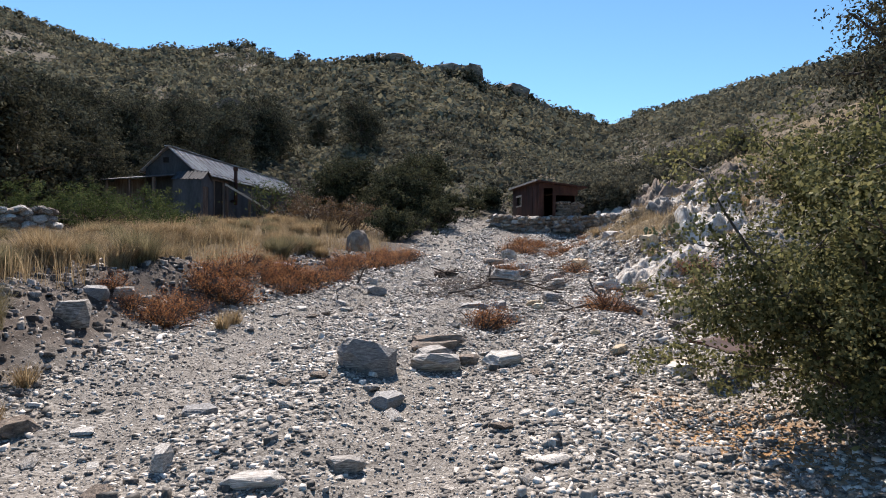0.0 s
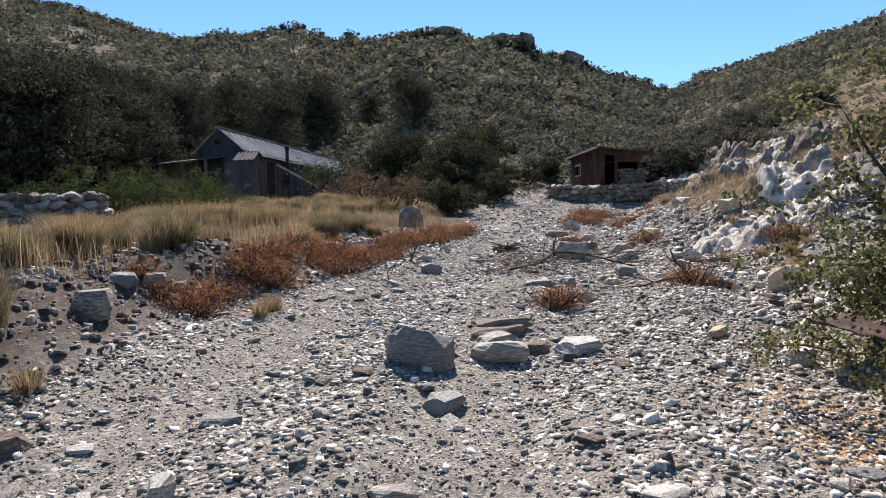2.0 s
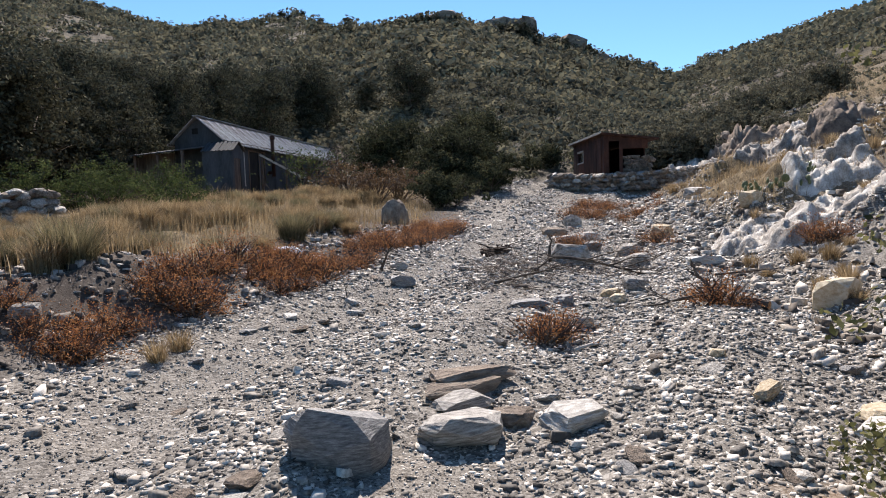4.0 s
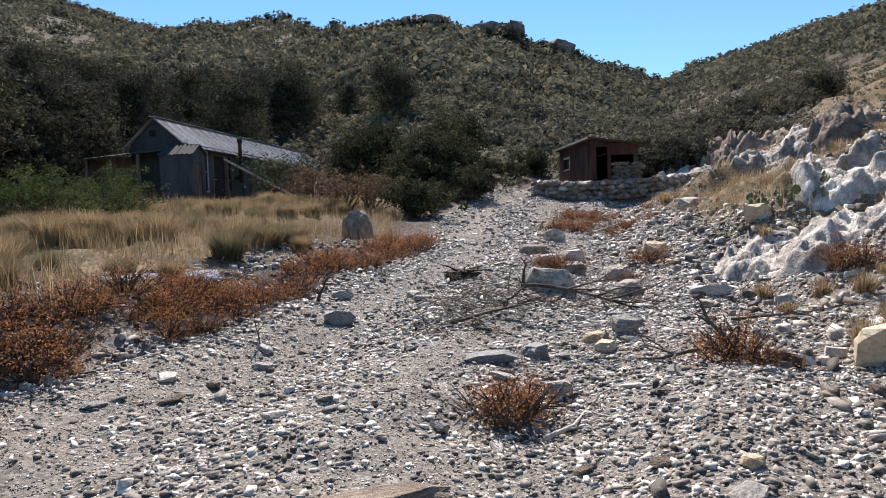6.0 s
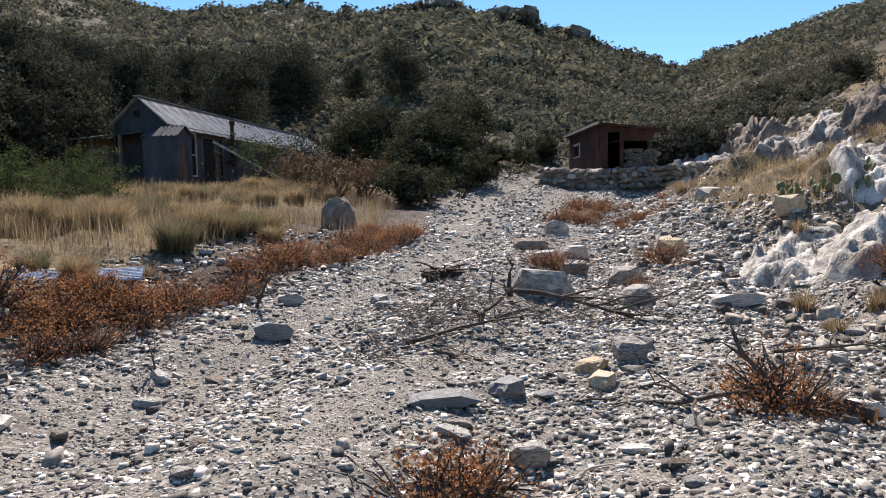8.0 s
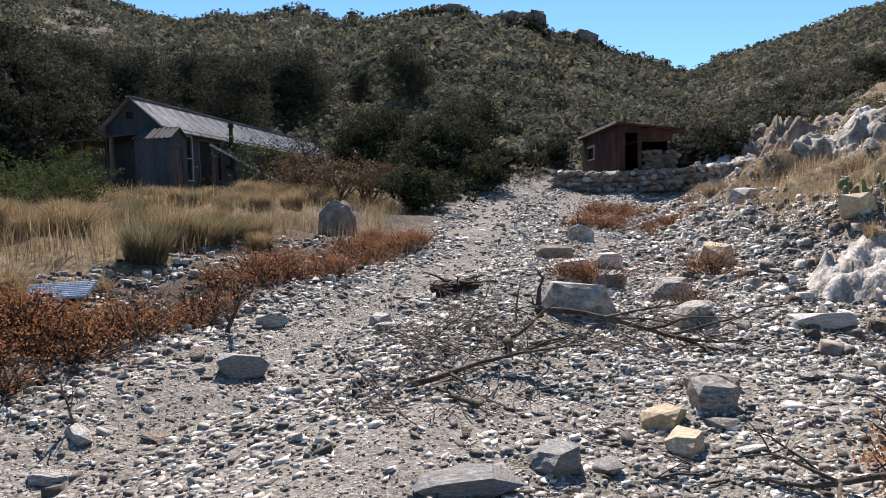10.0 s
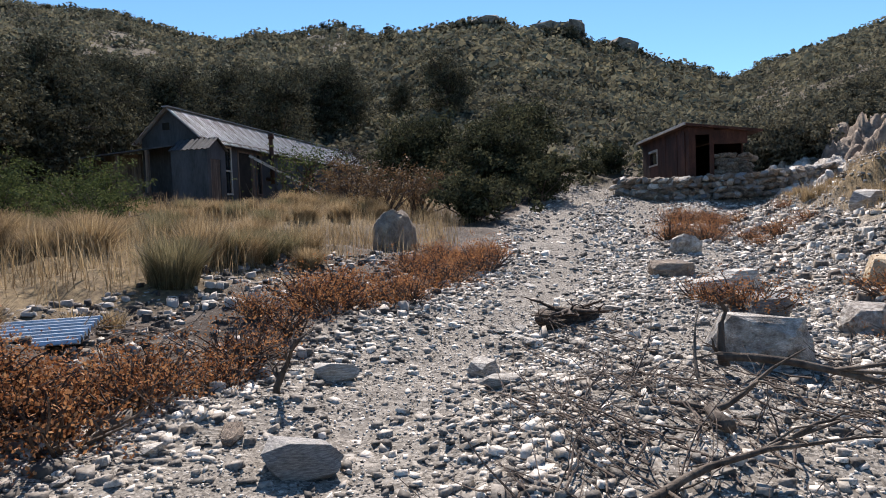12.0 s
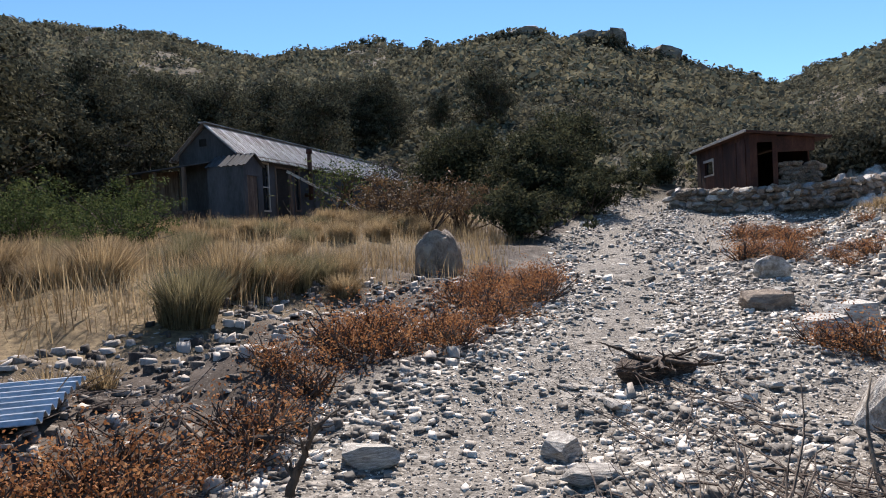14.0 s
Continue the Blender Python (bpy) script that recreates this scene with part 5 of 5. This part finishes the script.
# ---- scrub over the hills ----
def hill_scrub(n, az0, az1, r0, r1, size, per, name, mat, label):
    az = az0 + (az1 - az0) * NR.rand(n)
    Rr = np.interp(az, RIDGE_AZ, RIDGE_R)
    r = r0 + (np.minimum(r1, Rr * 1.02) - r0) * NR.rand(n) ** 0.62
    x, y = 2 + r * np.sin(np.radians(az)), 4 + r * np.cos(np.radians(az))
    dens = fbm(x * 0.05, y * 0.05, 3)
    hx, hy = x + 0.22, y - 31.64
    lx, ly = hx * 0.9063 - hy * 0.4226, hx * 0.4226 + hy * 0.9063
    clear = ((lx > -6) & (lx < 4.5) & (ly > -6) & (ly < 6)) | ((lx > -2.2) & (lx < 2.2) & (ly > 0) & (ly < 19))
    keep = (dens > -0.62 + 0.35 * NR.rand(n)) & ~clear
    keep &= (r > 44) | (x > 0.93 * y) | ((y > 34) & (x < np.interp(y, RIGHT_Y, RIGHT_X) + 6))
    x, y, r = x[keep], y[keep], r[keep]
    z = height(x, y)
    s = size * (0.45 + 1.0 * NR.rand(len(x)) ** 2) * (1 + 0.5 * (r > 90)) * np.where((x > 0.75 * y) & (r < 150), 0.55, 1.0)
    D = NR.normal(size=(len(x), per, 3))
    D /= np.linalg.norm(D, axis=2)[..., None]
    D[..., 2] = np.abs(D[..., 2])
    D *= (0.55 + 0.5 * NR.rand(len(x), per))[..., None] * s[:, None, None] * np.array([1, 1, 0.95])
    P = np.stack([x, y, z], -1)[:, None] + D
    sz = np.repeat(s, per)[:, None]
    V, F = cards(np.zeros((P.shape[0] * per, 3)), 0.5, 0.3, 0.0, D.reshape(-1, 3), 0.45)
    V = (V.reshape(-1, 4, 3) * sz[:, None] * 0.80 + P.reshape(-1, 1, 3)).reshape(-1, 3)
    return tagged(link_mesh(name, V, F, mat), label, "scrub", kind="stuff")


hill_scrub(6000, -32, 48, 33, 175, 0.95, 48, "hill_scrub", SCRUB_M, "dark green scrub dotted over the dry hillside")
hill_scrub(5000, -34, 48, 70, 345, 1.5, 34, "hill_woodland", SCRUB_M, "dark pinyon scrub along the ridge")

hill_scrub(3600, 0, 37, 36, 120, 1.0, 44, "hill_scrub", SCRUB_M, "dark green scrub on the lower hillside")
hill_scrub(1800, -34, 2, 170, 345, 1.9, 34, "hill_woodland", SCRUB_M, "dark scrub on the far mountain")
hill_scrub(2200, 40, 64, 60, 230, 1.7, 36, "slope_scrub", SCRUB_M, "scattered scrub high on the grassy slope")
hill_scrub(1700, 41, 66, 22, 90, 0.65, 44, "slope_scrub", SCRUB_M, "scattered low scrub on the grassy slope")


def skyline_trees():
    az = np.concatenate([-30 + 66 * NR.rand(150)])
    Rr = np.interp(az, RIDGE_AZ, RIDGE_R) * (0.93 + 0.08 * NR.rand(len(az)))
    return [(2 + r * math.sin(radians(a)), 4 + r * math.cos(radians(a))) for a, r in zip(az, Rr)]


st = tree("ridge_tree", 4.2, 1.9, 0.15, 1600, 0.42, PINE_M, "small dark tree on the ridge line", "tree", 0.1, 14, 0.36, group="ridge trees")
scatter_copies(st, skyline_trees(), 0.4, 0.85, 0.3)
for az, r, l, w, h in ((24.6, 147, 4, 4, 5), (23.4, 147, 5, 5, 4), (22.0, 147, 6, 5, 3.5), (28.2, 155, 7, 6, 3.5), (30.4, 160, 6, 6, 3), (17.2, 147, 6, 6, 3), (20.6, 147, 5, 5, 3)):
    x, y = polar(az, r)
    rock(x, y, l, w, h * 1.25, az * 7, BROWNROCK, "dark rock knob on the ridge line", "crag", int(l * 3) % 9, 0.5, "ridge crags")
x, y = polar(3.5, 92)
for dx, dy, l, h, k in ((0, 0, 6, 6, 1), (3, 2, 5, 4, 4), (-3, 1, 5, 4, 6)):
    rock(x + dx, y + dy, l, l * 0.8, h, dx * 20, BROWNROCK, "dark crag jutting from the wooded hillside", "crag", k, 0.4, "hill crags")

# ---- stones on the ground ----
def flakes(n, xs, ys, smin, smax, power, keep, name, mat, label, flat=0.3, sides=4):
    """Angular flat stone chips, joined, lying on the ground at small tilts."""
    x, y = xs[0] + (xs[1] - xs[0]) * NR.rand(n), ys[0] + (ys[1] - ys[0]) * NR.rand(n)
    k = keep(x, y)
    x, y = x[k], y[k]
    n, m = len(x), sides
    z = height(x, y)
    s = smin + (smax - smin) * NR.rand(n) ** power
    ang = NR.rand(n)[:, None] * 6.283 + np.arange(m)[None] * 6.283 / m + NR.normal(size=(n, m)) * 0.9 / m
    rad = (0.55 + 0.6 * NR.rand(n, m)) * s[:, None] / 2
    asp = 0.38 + 0.5 * NR.rand(n)
    rot = NR.normal(size=n) * 0.9 + 0.5
    px, py = np.cos(ang) * rad, np.sin(ang) * rad * asp[:, None]
    cx, sx = np.cos(rot)[:, None], np.sin(rot)[:, None]
    px, py = px * cx - py * sx, px * sx + py * cx
    th = s * flat * (0.35 + 1.0 * NR.rand(n))
    tx, ty = NR.normal(size=n) * 0.2, NR.normal(size=n) * 0.2
    top = 0.84 + 0.18 * NR.rand(n, m)
    qx, qy = px * top, py * top
    bz = tx[:, None] * px + ty[:, None] * py
    tz = tx[:, None] * qx + ty[:, None] * qy + th[:, None] * (0.75 + 0.5 * NR.rand(n, m))
    base = (z + th * 0.1)[:, None]
    B = np.stack([x[:, None] + px, y[:, None] + py, base + bz - th[:, None] * 0.3], -1)
    T = np.stack([x[:, None] + qx, y[:, None] + qy, base + tz], -1)
    V = np.concatenate([B, T], 1).reshape(-1, 3)
    o = np.arange(n)[:, None] * 2 * m
    F = [o + np.array([[i, (i + 1) % m, m + (i + 1) % m, m + i]]) for i in range(m)]
    F += [o + np.array([[m, m + i, m + i + 1, m + min(i + 2, m - 1)]]) for i in range(1, m - 2, 2)]
    return tagged(link_mesh(name, V, np.concatenate(F), mat), label, "stones", kind="stuff")


def on_road(x, y):
    dl = np.interp(y, LEFT_Y, LEFT_X) - x
    patch = fbm(x * 0.8 + 3, y * 0.8, 3)
    track = 0.92 * np.exp(-((dl + 1.0) / 0.75) ** 2) + 0.85 * np.exp(-((dl + 3.4) / 0.6) ** 2)
    bare = NR.rand(len(x)) > track
    return bare & (dl < 0.1 + 0.3 * NR.rand(len(x))) & (patch > -0.75 + 0.6 * NR.rand(len(x))) & (x - np.interp(y, RIGHT_Y, RIGHT_X) < 3.5)


def on_track(x, y):
    dl = np.interp(y, LEFT_Y, LEFT_X) - x
    return NR.rand(len(x)) < np.exp(-((dl + 1.0) / 0.8) ** 2) + np.exp(-((dl + 3.4) / 0.7) ** 2)


def on_bank(x, y):
    dl = np.interp(y, LEFT_Y, LEFT_X) - x
    return (dl > 0) & (dl < 3.4)


def on_slope(x, y):
    d = x - np.interp(y, RIGHT_Y, RIGHT_X)
    return (d > -0.8) & (d < 13) & (fbm(x * 0.4, y * 0.4, 3) > -0.3) & (grassy_band(x, y) > 0.6 + 0.8 * NR.rand(len(x)))


flakes(170000, (-3, 9), (0.2, 9.5), 0.014, 0.10, 3.6, on_road, "gravel", FLAKE, "pale grey schist chips covering the wash", 0.15)
flakes(130000, (-1, 12), (9.5, 17.5), 0.020, 0.12, 3.2, on_road, "gravel", FLAKE, "pale grey schist chips covering the wash", 0.16)
flakes(120000, (-2, 8), (2, 14), 0.010, 0.034, 1.5, on_track, "fine_gravel", FLAKE, "fine grey grit on the worn wheel tracks", 0.2)
flakes(52000, (3, 24), (17, 34), 0.04, 0.20, 2.4, on_road, "gravel", FLAKE, "pale grey stones covering the upper wash", 0.2)
flakes(26000, (-4, 7), (3.5, 18), 0.025, 0.16, 2.8, on_bank, "bank_stones", material("bank_stones_mix", [(0.045, 0.036, 0.03), (0.12, 0.098, 0.08), (0.22, 0.19, 0.16), (0.40, 0.36, 0.32)], 5, 0.8, 0.3, 60, per_island=0.8), "dark broken stones on the earth bank", 0.28, 6)
flakes(60000, (5, 34), (4, 36), 0.04, 0.26, 3.4, on_slope, "scree", material("scree_mix", [(0.09, 0.07, 0.054), (0.22, 0.18, 0.14), (0.36, 0.315, 0.26), (0.62, 0.57, 0.50)], 3, 0.8, 0.4, 30, per_island=0.8), "broken white and tan stones on the slope", 0.25, 6)
flakes(1500, (-3, 12), (1, 18), 0.08, 0.17, 1.8, on_road, "loose_stones", FLAKE, "larger loose schist pieces on the wash", 0.2, 6)
for k in range(280):
    y = 1.5 + 16 * R.random()
    x = R.uniform(left_edge(y) - 0.2, float(np.interp(y, RIGHT_Y, RIGHT_X)) + 2.5)
    if abs(x - np.interp(y, (-1.3, 8.6), (0.0, 3.6))) < 0.25:
        continue
    l = R.uniform(0.10, 0.26)
    rock(x, y, l, l * R.uniform(0.4, 0.8), l * R.uniform(0.16, 0.36), R.uniform(0, 180), R.choice((STONE, STONE, STONE, STONE, WHITEROCK, WHITEROCK, BROWNROCK, DARKSTONE)), "broken stone lying on the gravel wash", "stone", R.randrange(8), 0.3, "stones on the wash", (R.uniform(-15, 15), R.uniform(-15, 15)), small=True)
